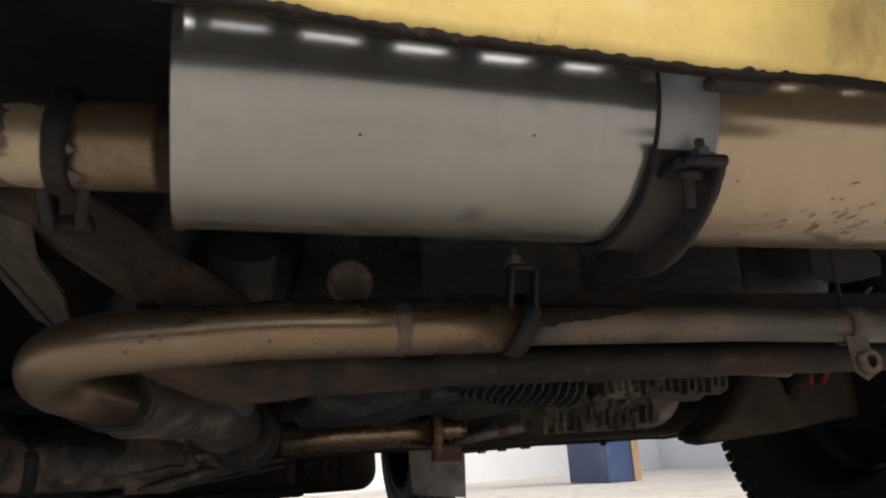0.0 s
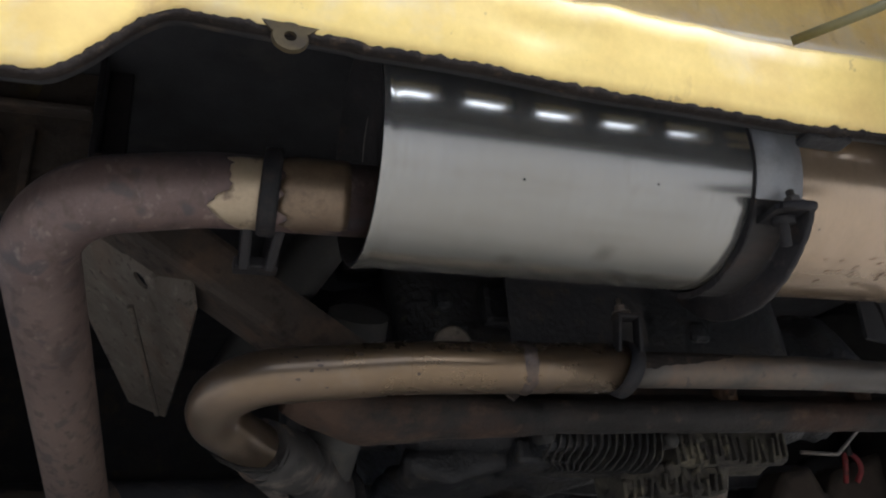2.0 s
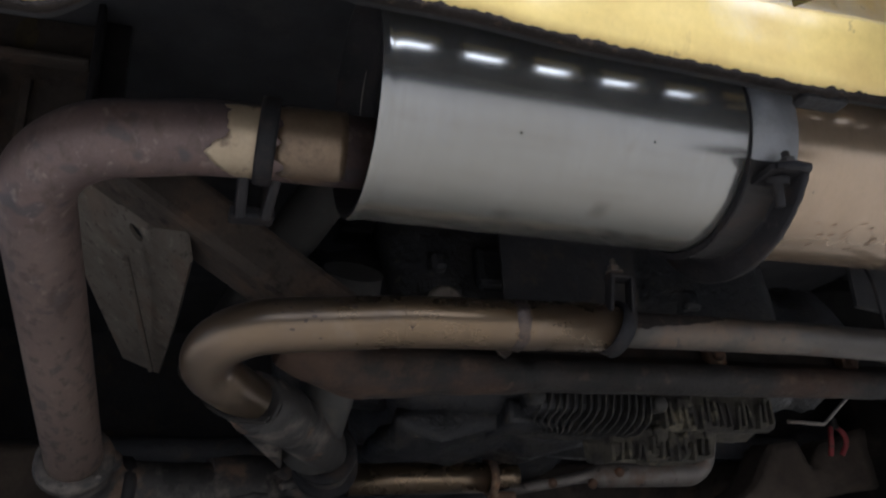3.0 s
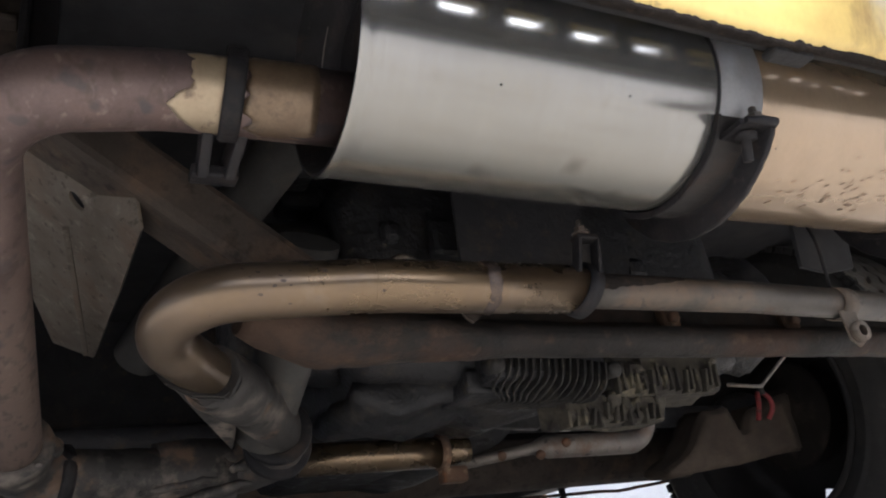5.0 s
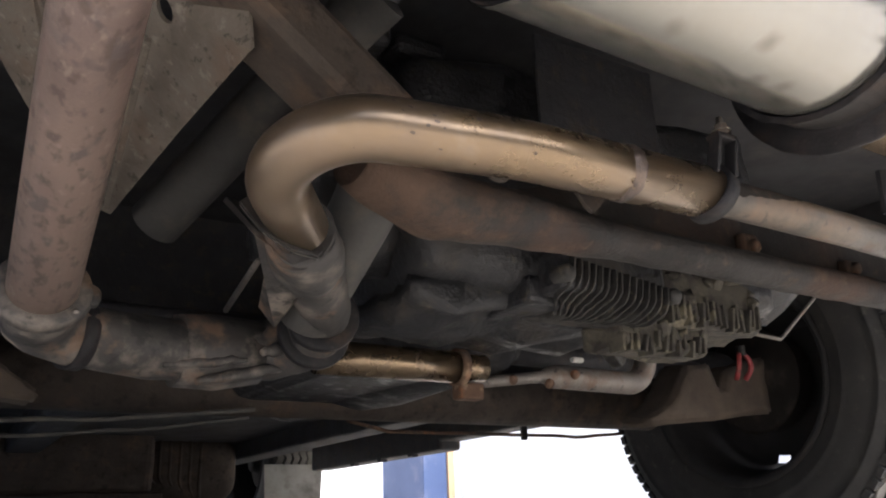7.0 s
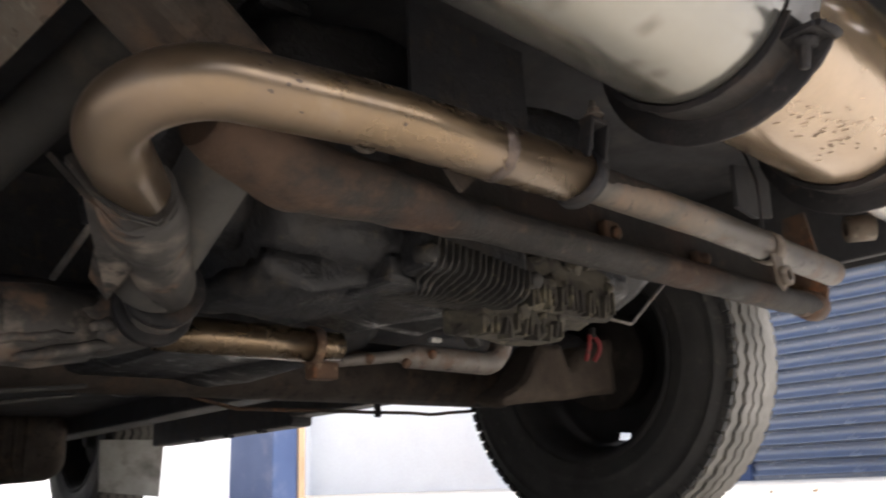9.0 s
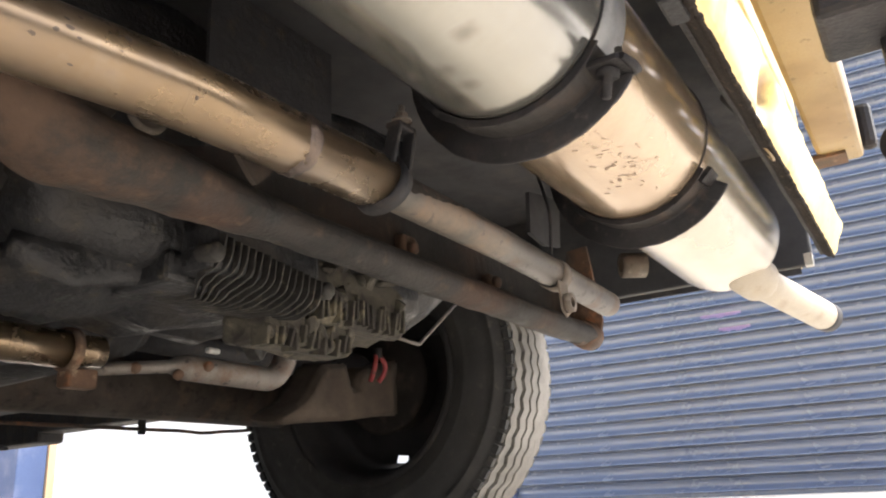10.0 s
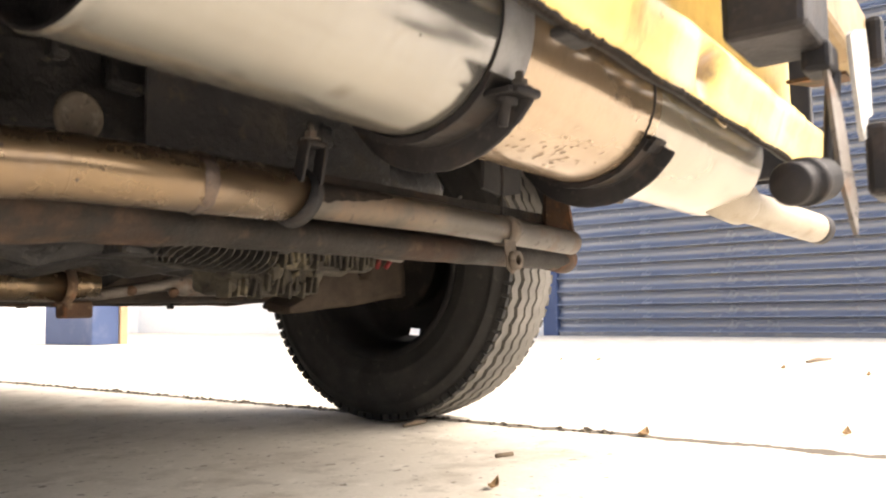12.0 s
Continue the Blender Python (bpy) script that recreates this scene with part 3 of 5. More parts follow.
def muffler():
    bm = B()
    nx = 300
    angles = [radians(q) for q in list(range(0, 150, 3)) + [150 + 0.7 * k for k in range(50)] + list(range(186, 360, 3))]
    na = len(angles)
    xs = [MUF_L + (MUF_E - MUF_L) * i / nx for i in range(nx + 1)]
    grid = []
    for x in xs:
        ring = []
        for t in angles:
            r = MUF_R
            r += 0.0016 * math.exp(-((x - MUF_L - 0.004) / 0.004) ** 2)
            r += 0.0003 * noise.noise(V(x * 11, math.cos(t) * 1.2, math.sin(t) * 1.2))
            end = max(0.0, (x - (MUF_E - 0.035)) / 0.035)
            r *= math.sqrt(max(0.0, 1 - (end * 0.55) ** 2))
            ring.append(bm.verts.new((x, MUF_Y + r * math.cos(t), muf_z(x) + r * math.sin(t))))
        grid.append(ring)
    for a, b in zip(grid, grid[1:]):
        for k in range(na):
            bm.faces.new((a[k], b[k], b[(k + 1) % na], a[(k + 1) % na])).smooth = True
    # the rolled lip and the recessed left end
    for r0, x0, r1, x1 in ((MUF_R, MUF_L, MUF_R - 0.0025, MUF_L), (MUF_R - 0.0025, MUF_L, MUF_R - 0.003, MUF_L + 0.022), (MUF_R - 0.003, MUF_L + 0.022, MUF_R * 0.6, MUF_L + 0.030)):
        lathe(bm, [(x0, r0), (x1, r1)], (0, MUF_Y, muf_z(MUF_L)), (1, 0, 0), 96)
    bmesh.ops.remove_doubles(bm, verts=bm.verts, dist=0.0002)
    bmesh.ops.recalc_face_normals(bm, faces=bm.faces)
    # The faces inside the left recess are black; the shell goes by section.
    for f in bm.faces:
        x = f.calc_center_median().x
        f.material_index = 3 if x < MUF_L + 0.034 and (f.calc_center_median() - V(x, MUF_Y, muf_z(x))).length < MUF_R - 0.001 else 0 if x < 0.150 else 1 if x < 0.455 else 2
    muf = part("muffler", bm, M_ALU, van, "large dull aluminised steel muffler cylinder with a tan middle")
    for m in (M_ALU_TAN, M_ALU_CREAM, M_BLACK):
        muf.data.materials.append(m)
    for x, deg, r in ((-0.066, 217, 0.0009), (0.042, 212, 0.0008), (0.197, 226, 0.0008)):
        bm = B()
        t = radians(deg)
        n = V(0, math.cos(t), math.sin(t))
        lathe(bm, [(0, r), (0.0003, r * 0.9), (0.0004, 0)], V(x, MUF_Y, muf_z(x)) + n * (MUF_R + 0.0002), n, 9)
        part("speck", bm, M_UNDERSEAL, muf)
    rng = random.Random(31)
    for k in range(52):
        x, t = rng.gauss(0.305, 0.045), radians(rng.gauss(246, 11))
        ln, w, lean = rng.uniform(0.002, 0.011), rng.uniform(0.0004, 0.0014), rng.uniform(-0.9, -0.2)
        bm = B()
        side = []
        for i in range(9):
            u = i / 8 - 0.5
            wd = w * math.sqrt(max(0.02, 1 - 4 * u * u)) * (1 + 0.6 * noise.noise(V(u * 9, k, 1)))
            row = []
            for sgn in (-1, 1):
                xx, tt = x + u * ln * math.cos(lean) + sgn * wd * 0.6, t + (u * ln * math.sin(lean) + sgn * wd * 0.6) / MUF_R
                row.append(bm.verts.new((xx, MUF_Y + (MUF_R + 0.0004) * math.cos(tt), MUF_Z + (MUF_R + 0.0004) * math.sin(tt))))
            side.append(row)
        for a, b in zip(side, side[1:]):
            bm.faces.new((a[0], b[0], b[1], a[1]))
        bmesh.ops.recalc_face_normals(bm, faces=bm.faces)
        part("scuff", bm, M_SCUFF, muf)
    bm = B()
    lathe(bm, [(MUF_L + 0.030, MUF_R * 0.62), (MUF_L + 0.026, MUF_R * 0.45), (MUF_L + 0.026, 0.0)], (0, MUF_Y, muf_z(MUF_L)), (1, 0, 0), 48)
    part("end_plate", bm, M_BLACK, muf, "dark recessed end plate")
    bm = B()
    lathe(bm, [(MUF_E - 0.004, MUF_R * 0.84), (MUF_E + 0.004, MUF_R * 0.75), (MUF_E + 0.008, MUF_R * 0.4), (MUF_E + 0.008, 0)], (0, MUF_Y, MUF_Z), (1, 0, 0), 64)
    part("end_plate", bm, M_ALU_CREAM, muf)
    bm = B()
    tube(bm, [(MUF_L + 0.0225, MUF_Y + (MUF_R - 0.0055) * math.cos(t), muf_z(MUF_L) + (MUF_R - 0.0055) * math.sin(t)) for t in np.linspace(radians(28), radians(56), 9)], [0.0004 + 0.0005 * math.sin(math.pi * k / 8) for k in range(9)], 6)
    part("scrape", bm, M_ARM, muf, "pale scrape inside the recessed end")
    # tailpipe
    tip, way = V(1.195, 0.4400, 0.4012), V(1.195, 0.4400, 0.4012) - V(0.93, 0.500, 0.424)
    bm = B()
    tube(bm, fillet([(0.80, 0.530, 0.447), (0.93, 0.500, 0.424), tip], 0.30), [0.036 - 0.0095 * min(1.0, k / 6) for k in range(12)], 36, wall=0.002)
    part("tailpipe", bm, M_TAIL, muf, "short pale steel tailpipe with a sooty tip")
    bm = B()
    lathe(bm, [(-0.022, 0.0266), (-0.019, 0.0274), (0.0020, 0.0275), (0.0020, 0.0240)], tip, way, 36)
    part("sooty_tip", bm, M_BLACK, muf)
    return muf


muffler_ob = muffler()


def strap(x, ear):
    """A hanger cradle round the underside of the muffler, and the bright band over its top."""
    bm = B()
    seg = 56
    # cross section: a pressed channel that opens away from the muffler, with a tall flange on one side
    sec = [(-0.0265, 0.0005), (-0.0265, 0.006), (-0.0245, 0.006), (-0.0225, 0.0025), (0.0080, 0.0025), (0.0095, 0.006), (0.0100, 0.0230), (0.0115, 0.0245), (0.0155, 0.0235), (0.0155, 0.0005)]
    rings = []
    for i in range(seg + 1):
        t = radians(213 + (372 - 213) * i / seg)
        fade = min(1.0, (seg - i) / 7) * 0.6 + 0.4
        ring = []
        for dx, dr in sec:
            r = MUF_R + 0.001 + dr * (fade if dr > 0.004 else 1.0)
            ring.append(bm.verts.new((x + dx + 0.0006 * noise.noise(V(t * 6, dx * 90, x)), MUF_Y + r * math.cos(t), MUF_Z + r * math.sin(t))))
        rings.append(ring)
    k = len(sec)
    for a, b in zip(rings, rings[1:]):
        for i in range(k):
            f = bm.faces.new((a[i], a[(i + 1) % k], b[(i + 1) % k], b[i]))
            f.smooth = 4 <= i <= 7
            f.material_index = 1 if i in (2, 3) else 0
    bm.faces.new(rings[0])
    bm.faces.new(rings[-1][::-1])
    # the folded ear at the rear, with its rolled lip and the cheek that joins it to the tall flange
    if ear:
        yb, zb = MUF_Y - MUF_R, MUF_Z - 0.066
        plate(bm, [(x - 0.019, yb + 0.022, zb), (x - 0.019, yb - 0.001, zb), (x - 0.014, yb - 0.006, zb), (x + 0.004, yb - 0.008, zb), (x + 0.012, yb - 0.006, zb + 0.001), (x + 0.013, yb + 0.001, zb + 0.001), (x + 0.010, yb + 0.016, zb), (x + 0.004, yb + 0.024, zb)], (0, 0, 1), 0.0045)
        tube(bm, [(x - 0.017, yb - 0.005, zb + 0.002), (x, yb - 0.0085, zb + 0.0015), (x + 0.010, yb - 0.008, zb + 0.002), (x + 0.014, yb - 0.003, zb + 0.003)], [0.003, 0.0040, 0.0042, 0.0032], 10)
        plate(bm, [(x + 0.0115, yb - 0.003, zb + 0.002), (x + 0.0115, yb + 0.016, zb + 0.002), (x + 0.0115, yb + 0.026, zb - 0.016), (x + 0.0115, yb + 0.012, zb - 0.010)], (1, 0, 0), 0.0035)
    else:
        plate(bm, [(x - 0.020, MUF_Y - 0.070, MUF_Z - 0.0600), (x + 0.010, MUF_Y - 0.072, MUF_Z - 0.0585), (x + 0.012, MUF_Y - 0.082, MUF_Z - 0.046), (x - 0.018, MUF_Y - 0.082, MUF_Z - 0.046)], (0, -0.8, -0.6), 0.006)
    for v in bm.verts:
        v.co += noise.noise_vector(v.co * 120) * 0.0009
    bmesh.ops.recalc_face_normals(bm, faces=bm.faces)
    s = part("hanger_cradle", bm, M_BLACK, van, "black curved steel cradle under the muffler")
    s.data.materials.append(M_TROUGH)
    if ear:
        bm = B()
        lathe(bm, [(x - 0.022, MUF_R + 0.0005), (x - 0.0215, MUF_R + 0.0022), (x + 0.0215, MUF_R + 0.0022), (x + 0.022, MUF_R + 0.0005)], (0, MUF_Y, MUF_Z), (1, 0, 0), 72)
        part("clamp_band", bm, M_BAND, s, "bright steel clamp band")
    bm = B()
    lathe(bm, [(x - 0.0245, MUF_R + 0.0004), (x - 0.0235, MUF_R + 0.0018), (x - 0.0225, MUF_R + 0.0004)], (0, MUF_Y, MUF_Z), (1, 0, 0), 72)
    part("seam", bm, M_BLACK, s)
    if ear:
        bolt((x + 0.002, MUF_Y - MUF_R + 0.002, MUF_Z - 0.060), (0, 0, 1), 0.0065, 0.008, s)
        bm = B()
        lathe(bm, [(0, 0.009), (0.005, 0.009), (0.005, 0.0042), (0.022, 0.0042), (0.023, 0.003), (0.023, 0)], (x - 0.004, MUF_Y - MUF_R + 0.010, MUF_Z - 0.066), (0, 0.2, -1), 14)
        part("stud", bm, M_BLACK, s)
    return s


strap(0.150, True)
strap(0.455, False)


M_BARE = material("bare_brassy_steel", (0.42, 0.35, 0.24), 0.35, 0.6, (0.30, 0.235, 0.155), [((0.12, 0.085, 0.06), 50, 0.56, 0.66, 0.7, 0.2, 0.8)], bump=0.3)
M_BARE_DARK = material("heat_stained_steel", (0.22, 0.165, 0.105), 0.35, 0.65, (0.12, 0.085, 0.058), [((0.03, 0.024, 0.02), 30, 0.52, 0.68, 0.7, 0.2, 0.8)], bump=0.3)


def downpipe():
    bm = B()
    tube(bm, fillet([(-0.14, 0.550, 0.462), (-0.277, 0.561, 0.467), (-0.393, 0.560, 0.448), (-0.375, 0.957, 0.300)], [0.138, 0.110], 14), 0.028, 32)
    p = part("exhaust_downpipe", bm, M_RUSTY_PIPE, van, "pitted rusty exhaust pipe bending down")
    # bare patches either side of the clamp, with ragged edges
    def bare(x0, x1, deg0, deg1, mat, label, seed):
        bm = B()
        ax = V(1, -0.07, -0.03).normalized()
        s1 = ax.cross(V(0, 1, 0)).normalized()
        s2 = s1.cross(ax)
        rows = []
        for i in range(29):
            t = radians(deg0 + (deg1 - deg0) * i / 28)
            fray = math.sin(math.pi * i / 28) ** 0.5
            lo = x0 + (1 - fray) * (x1 - x0) * 0.7 + 0.016 * noise.noise(V(t * 2.2, seed, 0.3)) + 0.006 * noise.noise(V(t * 9, seed, 1.7))
            rows.append([bm.verts.new(V(x, 0.5588 - 0.07 * (x + 0.266), 0.4667 - 0.03 * (x + 0.266)) + (s1 * math.sin(t) + s2 * math.cos(t)) * 0.0284) for x in np.linspace(min(lo, x1 - 0.002), x1, 9)])
        for a, b in zip(rows, rows[1:]):
            for k in range(8):
                bm.faces.new((a[k], b[k], b[k + 1], a[k + 1])).smooth = True
        bmesh.ops.recalc_face_normals(bm, faces=bm.faces)
        ob = part("bare_patch", bm, mat, p, label)
        md = ob.modifiers.new("thickness", "SOLIDIFY")
        md.thickness, md.offset = 0.0004, 0.0
    bare(-0.272, -0.238, 150, 290, M_BARE, "bare brassy patch beside the clamp", 2.0)
    bare(-0.226, -0.176, 90, 330, M_BARE_DARK, "brown heat-stained patch beside the clamp", 5.0)
    # clamp with a saddle and hanging lugs
    bm = B()
    lathe(bm, [(-0.0065, 0.0285), (-0.0070, 0.0325), (-0.004, 0.0340), (0.004, 0.0340), (0.0070, 0.0325), (0.0065, 0.0285)], (-0.233, 0.555, 0.466), (1, -0.07, -0.10), 36)
    part("pipe_clamp", bm, M_BLACK, p, "black pipe clamp with hanging lugs")
    for s in (-1, 1):
        bm = B()
        bar(bm, (-0.236 + s * 0.012, 0.566, 0.452), (-0.238 + s * 0.009, 0.604, 0.430), 0.008, 0.024, 0.002)
        part("clamp_lug", bm, M_BLACK, p)
    bm = B()
    bar(bm, (-0.255, 0.605, 0.428), (-0.221, 0.605, 0.428), 0.016, 0.010, 0.002)
    part("clamp_bolt", bm, M_BLACK, p)
    # welded flange at the lower end
    bm = B()
    d = V(-0.375, 0.957, 0.300) - V(-0.393, 0.560, 0.448)
    lathe(bm, [(-0.005, 0.028), (-0.005, 0.038), (0.005, 0.040), (0.005, 0.028)], (-0.375, 0.952, 0.302), d, 32)
    lathe(bm, [(-0.005, 0.0), (-0.005, 0.010), (-0.003, 0.0115), (0.003, 0.0115), (0.005, 0.010), (0.005, 0.0)], (-0.340, 0.955, 0.301), d, 14)
    part("flange", bm, M_EXCH, p, "rusty pipe flange")
    return p


downpipe()


def crossover():
    bm = B()
    line = fillet([(0.092, 0.640, 0.362), (-0.107, 0.647, 0.361), (-0.308, 0.660, 0.348), (-0.216, 0.783, 0.326)], [0.6, 0.060], 16)
    tube(bm, [q + V(0, 0, 0.0012) for q in line], 0.0224, 36)
    p = part("crossover_pipe", bm, M_PIPE, van, "brassy heat-tarnished steel exhaust pipe")
    bm = B()
    tube(bm, fillet([(0.086, 0.640, 0.362), (0.30, 0.640, 0.362), (0.602, 0.642, 0.354)], 0.5), 0.0163, 28, wall=0.002)
    part("extension_pipe", bm, M_PIPE_GREY, p, "thinner dull grey pipe end")
    def across(x):
        """The middle of the pipe and its direction where it crosses x."""
        a, b = next((a, b) for a, b in zip(line, line[1:]) if b.x <= x <= a.x)
        return a.lerp(b, (a.x - x) / (a.x - b.x)), (a - b).normalized()
    at, way = across(-0.004)
    bm = B()
    lathe(bm, [(-0.007 + 0.014 * i / 8, 0.0220 + 0.0015 * math.sin(math.pi * i / 8)) for i in range(9)], at, way, 36)
    for v in bm.verts:
        v.co += noise.noise_vector(v.co * 240) * 0.0016 + V(0, 0, 0.0012)
    part("weld_bead", bm, M_WELD, p)
    at, way = across(-0.1085)
    bm = B()
    lathe(bm, [(-0.0011, 0.0222), (-0.0004, 0.02262), (0.0004, 0.02262), (0.0011, 0.0222)], at + V(0, 0, 0.0012), way, 36)
    part("seam", bm, M_PIPE, p)
    bm = B()
    n = V(0, -0.85, -0.5).normalized()
    lathe(bm, [(0, 0.0016), (0.0006, 0.0012), (0.0008, 0.0)], across(-0.104)[0] + V(0, 0, 0.0012) + n * 0.0221, n, 12)
    part("burn_mark", bm, M_BURN, p)
    bm = B()
    grid = []
    for i in range(25):
        u = i / 24
        x = 0.107 + 0.10 * u
        mid, half = radians(128 + 10 * u), radians(62) * (1 - u) ** 0.7 * (1 + 0.25 * noise.noise(V(x * 90, 1, 4))) + 0.05
        grid.append([bm.verts.new((x, 0.640 + 0.0167 * math.cos(mid + half * (k / 8 - 1)), 0.362 + 0.0167 * math.sin(mid + half * (k / 8 - 1)))) for k in range(17)])
    for a, b in zip(grid, grid[1:]):
        for k in range(16):
            bm.faces.new((a[k], b[k], b[k + 1], a[k + 1])).smooth = True
    bmesh.ops.recalc_face_normals(bm, faces=bm.faces)
    part("soot_patch", bm, M_CRUST, p, "black soot behind the clamp")
    rng = random.Random(8)
    bm = B()
    for k in range(24):
        x = rng.uniform(-0.245, -0.150)
        t = radians(rng.gauss(150 if k < 16 else 200, 12 if k < 16 else 20))
        r = rng.uniform(0.0005, 0.0016)
        n = V(0, math.cos(t), math.sin(t))
        at = across(x)[0] + V(0, 0, 0.0012) + n * 0.0223
        s1, s2 = V(1, 0, 0), n.cross(V(1, 0, 0))
        ring = [bm.verts.new(at + s1 * r * rng.uniform(1.2, 2.6) * math.cos(q) + s2 * r * rng.uniform(0.7, 1.2) * math.sin(q) + n * 0.0002) for q in np.linspace(0, 2 * math.pi, 9, endpoint=False)]
        bm.faces.new(ring)
    bmesh.ops.recalc_face_normals(bm, faces=bm.faces)
    tagged(part("burnt_speckle", bm, M_BURN, p, "dark burnt speckle on the bend"), "dark burnt speckle on the bend", kind="stuff")
    # saddle clamp with upright strap, nut and stud
    bm = B()
    lathe(bm, [(-0.006, 0.0210), (-0.007, 0.0255), (0.007, 0.0255), (0.006, 0.0210)], (0.093, 0.640, 0.362), (1, 0.1, -0.36), 32)
    c = part("pipe_clamp", bm, M_BLACK, p, "dark steel saddle clamp")
    for s in (-1, 1):
        bm = B()
        bar(bm, (0.090 + s * 0.011, 0.622, 0.372), (0.092 + s * 0.010, 0.616, 0.404), 0.012, 0.0035, 0.001, (1, 0, 0))
        part("clamp_leg", bm, M_BLACK, c)
    bm = B()
    bar(bm, (0.080, 0.618, 0.404), (0.104, 0.618, 0.404), 0.014, 0.005, 0.0015)
    part("bridge", bm, M_BLACK, c)
    bolt((0.084, 0.612, 0.405), (0.0, 0, 1), 0.0055, 0.008, c)
    # thin clamp with a folded eye near the end
    bm = B()
    lathe(bm, [(-0.010, 0.0166), (-0.010, 0.0184), (0.010, 0.0184), (0.010, 0.0166)], (0.428, 0.641, 0.358), (1, 0, 0), 32)
    plate(bm, [(0.409, 0.628, 0.346), (0.433, 0.628, 0.346), (0.435, 0.628, 0.312), (0.425, 0.628, 0.306), (0.413, 0.628, 0.314)], (0, 1, 0), 0.002)
    c = part("pipe_clamp", bm, M_PLATE, p, "tan dusty steel clamp with a folded eye")
    bm = B()
    lathe(bm, [(-0.004, 0.006), (-0.004, 0.011), (0.004, 0.011), (0.004, 0.006), (-0.004, 0.006)], (0.425, 0.624, 0.322), (0, 1, 0), 20)
    part("eye", bm, M_PLATE, c)
    bm = B()
    tube(bm, fillet([(0.422, 0.640, 0.376), (0.417, 0.634, 0.43), (0.410, 0.650, 0.50)], 0.1), 0.002, 8)
    part("hanger_wire", bm, M_BLACK, c)
    # flange at the bent end
    bm = B()
    plate(bm, [V(-0.219, 0.779, 0.327) + V(*q) for q in ((-0.052, -0.010, 0.008), (-0.036, -0.018, -0.014), (-0.012, -0.014, -0.025), (0.016, -0.004, -0.024), (0.034, 0.010, -0.006), (0.030, 0.018, 0.016), (0.008, 0.012, 0.027), (-0.034, 0.000, 0.026))], (0.5, 0.85, -0.2), 0.008)
    bmesh.ops.bevel(bm, geom=bm.edges[:], offset=0.002, segments=2, affect="EDGES")
    part("flange", bm, M_EXCH, p, "sooty three-bolt flange")
    return p


crossover()


def heat_exchanger():
    # the fat sooty tube from the flange of the downpipe across to the joint ring
    bm = B()
    pts = fillet([(-0.374, 0.955, 0.301), (-0.372, 1.045, 0.290), (-0.235, 1.085, 0.288), (-0.098, 1.090, 0.296), (-0.100, 1.010, 0.308)], [0.06, 0.3, 0.05], 14)
    rs = [0.0305 + 0.0065 * max(0.0, 1 - abs(q.x + 0.21) / 0.10) for q in pts]
    tube(bm, pts, rs, 36)
    for v in bm.verts:
        v.co += V(noise.noise(v.co * 18), noise.noise(v.co * 16 + V(5, 2, 8)), noise.noise(v.co * 17 + V(1, 7, 3))) * 0.006 + noise.noise_vector(v.co * 60) * 0.0015
    p = part("heat_exchanger", bm, M_EXCH, van, "sooty grey welded exhaust collector tube")
    # the elbow between the joint ring and the crossover flange
    bm = B()
    pts = fillet([(-0.100, 1.030, 0.306), (-0.114, 0.965, 0.317), (-0.166, 0.878, 0.330), (-0.214, 0.790, 0.327)], [0.12, 0.3], 10)
    tube(bm, pts, 0.0275, 30)
    for v in bm.verts:
        v.co += noise.noise_vector(v.co * 30) * 0.004
    part("elbow", bm, M_EXCH, p, "dusty grey steel elbow")
    bm = B()
    tube(bm, [(-0.211, 0.795, 0.327), (-0.196, 0.823, 0.3285), (-0.178, 0.857, 0.330), (-0.165, 0.880, 0.330)], [0.0285, 0.0320, 0.0325, 0.0290], 30)
    for v in bm.verts:
        v.co += noise.noise_vector(v.co * 45) * 0.004
    part("collar", bm, M_EXCH, p, "sooty weld collar")
    for at, ax, r in (((-0.108, 0.985, 0.313), (0.25, 1, -0.17), 0.0385), ((-0.099, 1.030, 0.305), (0.05, 1, -0.16), 0.0405)):
        bm = B()
        lathe(bm, [(-0.005, 0.026), (-0.006, r - 0.002), (-0.004, r), (0.003, r), (0.005, r - 0.003), (0.005, 0.026)], at, ax, 36)
        part("joint_ring", bm, M_BLACK, p, "black joint ring")
    # welded seams and patches on the fat tube
    bm = B()
    tube(bm, [(-0.340, 1.058, 0.290), (-0.326, 1.063, 0.290)], 0.0345, 30)
    part("band", bm, M_BLACK, p)
    bm = B()
    tube(bm, [(-0.232, 1.083, 0.287), (-0.190, 1.088, 0.288), (-0.140, 1.088, 0.292)], [0.0385, 0.0392, 0.0345], 30)
    for v in bm.verts:
        v.co += noise.noise_vector(v.co * 40) * 0.005
    part("patch", bm, M_EXCH, p, "rusty welded patch")
    for a, b, w in (((-0.250, 1.054, 0.266), (-0.165, 1.052, 0.276), 0.006), ((-0.215, 1.060, 0.252), (-0.120, 1.062, 0.272), 0.007), ((-0.150, 1.049, 0.285), (-0.105, 1.052, 0.296), 0.008)):
        bm = B()
        tube(bm, [Vector(a).lerp(Vector(b), k / 10) + noise.noise_vector(V(k * 0.7, w * 90, 1)) * 0.003 for k in range(11)], [w * (0.5 + 0.5 * math.sin(math.pi * k / 10)) for k in range(11)], 8)
        part("weld_seam", bm, M_EXCH, p)
    bm = B()
    tube(bm, fillet([(-0.128, 0.985, 0.312), (-0.118, 0.87, 0.390), (-0.112, 0.80, 0.47)], 0.10), 0.032, 28)
    part("heater_duct", bm, M_HOSE, p, "dark grey heater duct")
    bm = B()
    tube(bm, [(-0.141, 1.217, 0.371), (-0.152, 1.062, 0.394)], 0.0038, 10)
    part("lever_rod", bm, M_ARM, p)
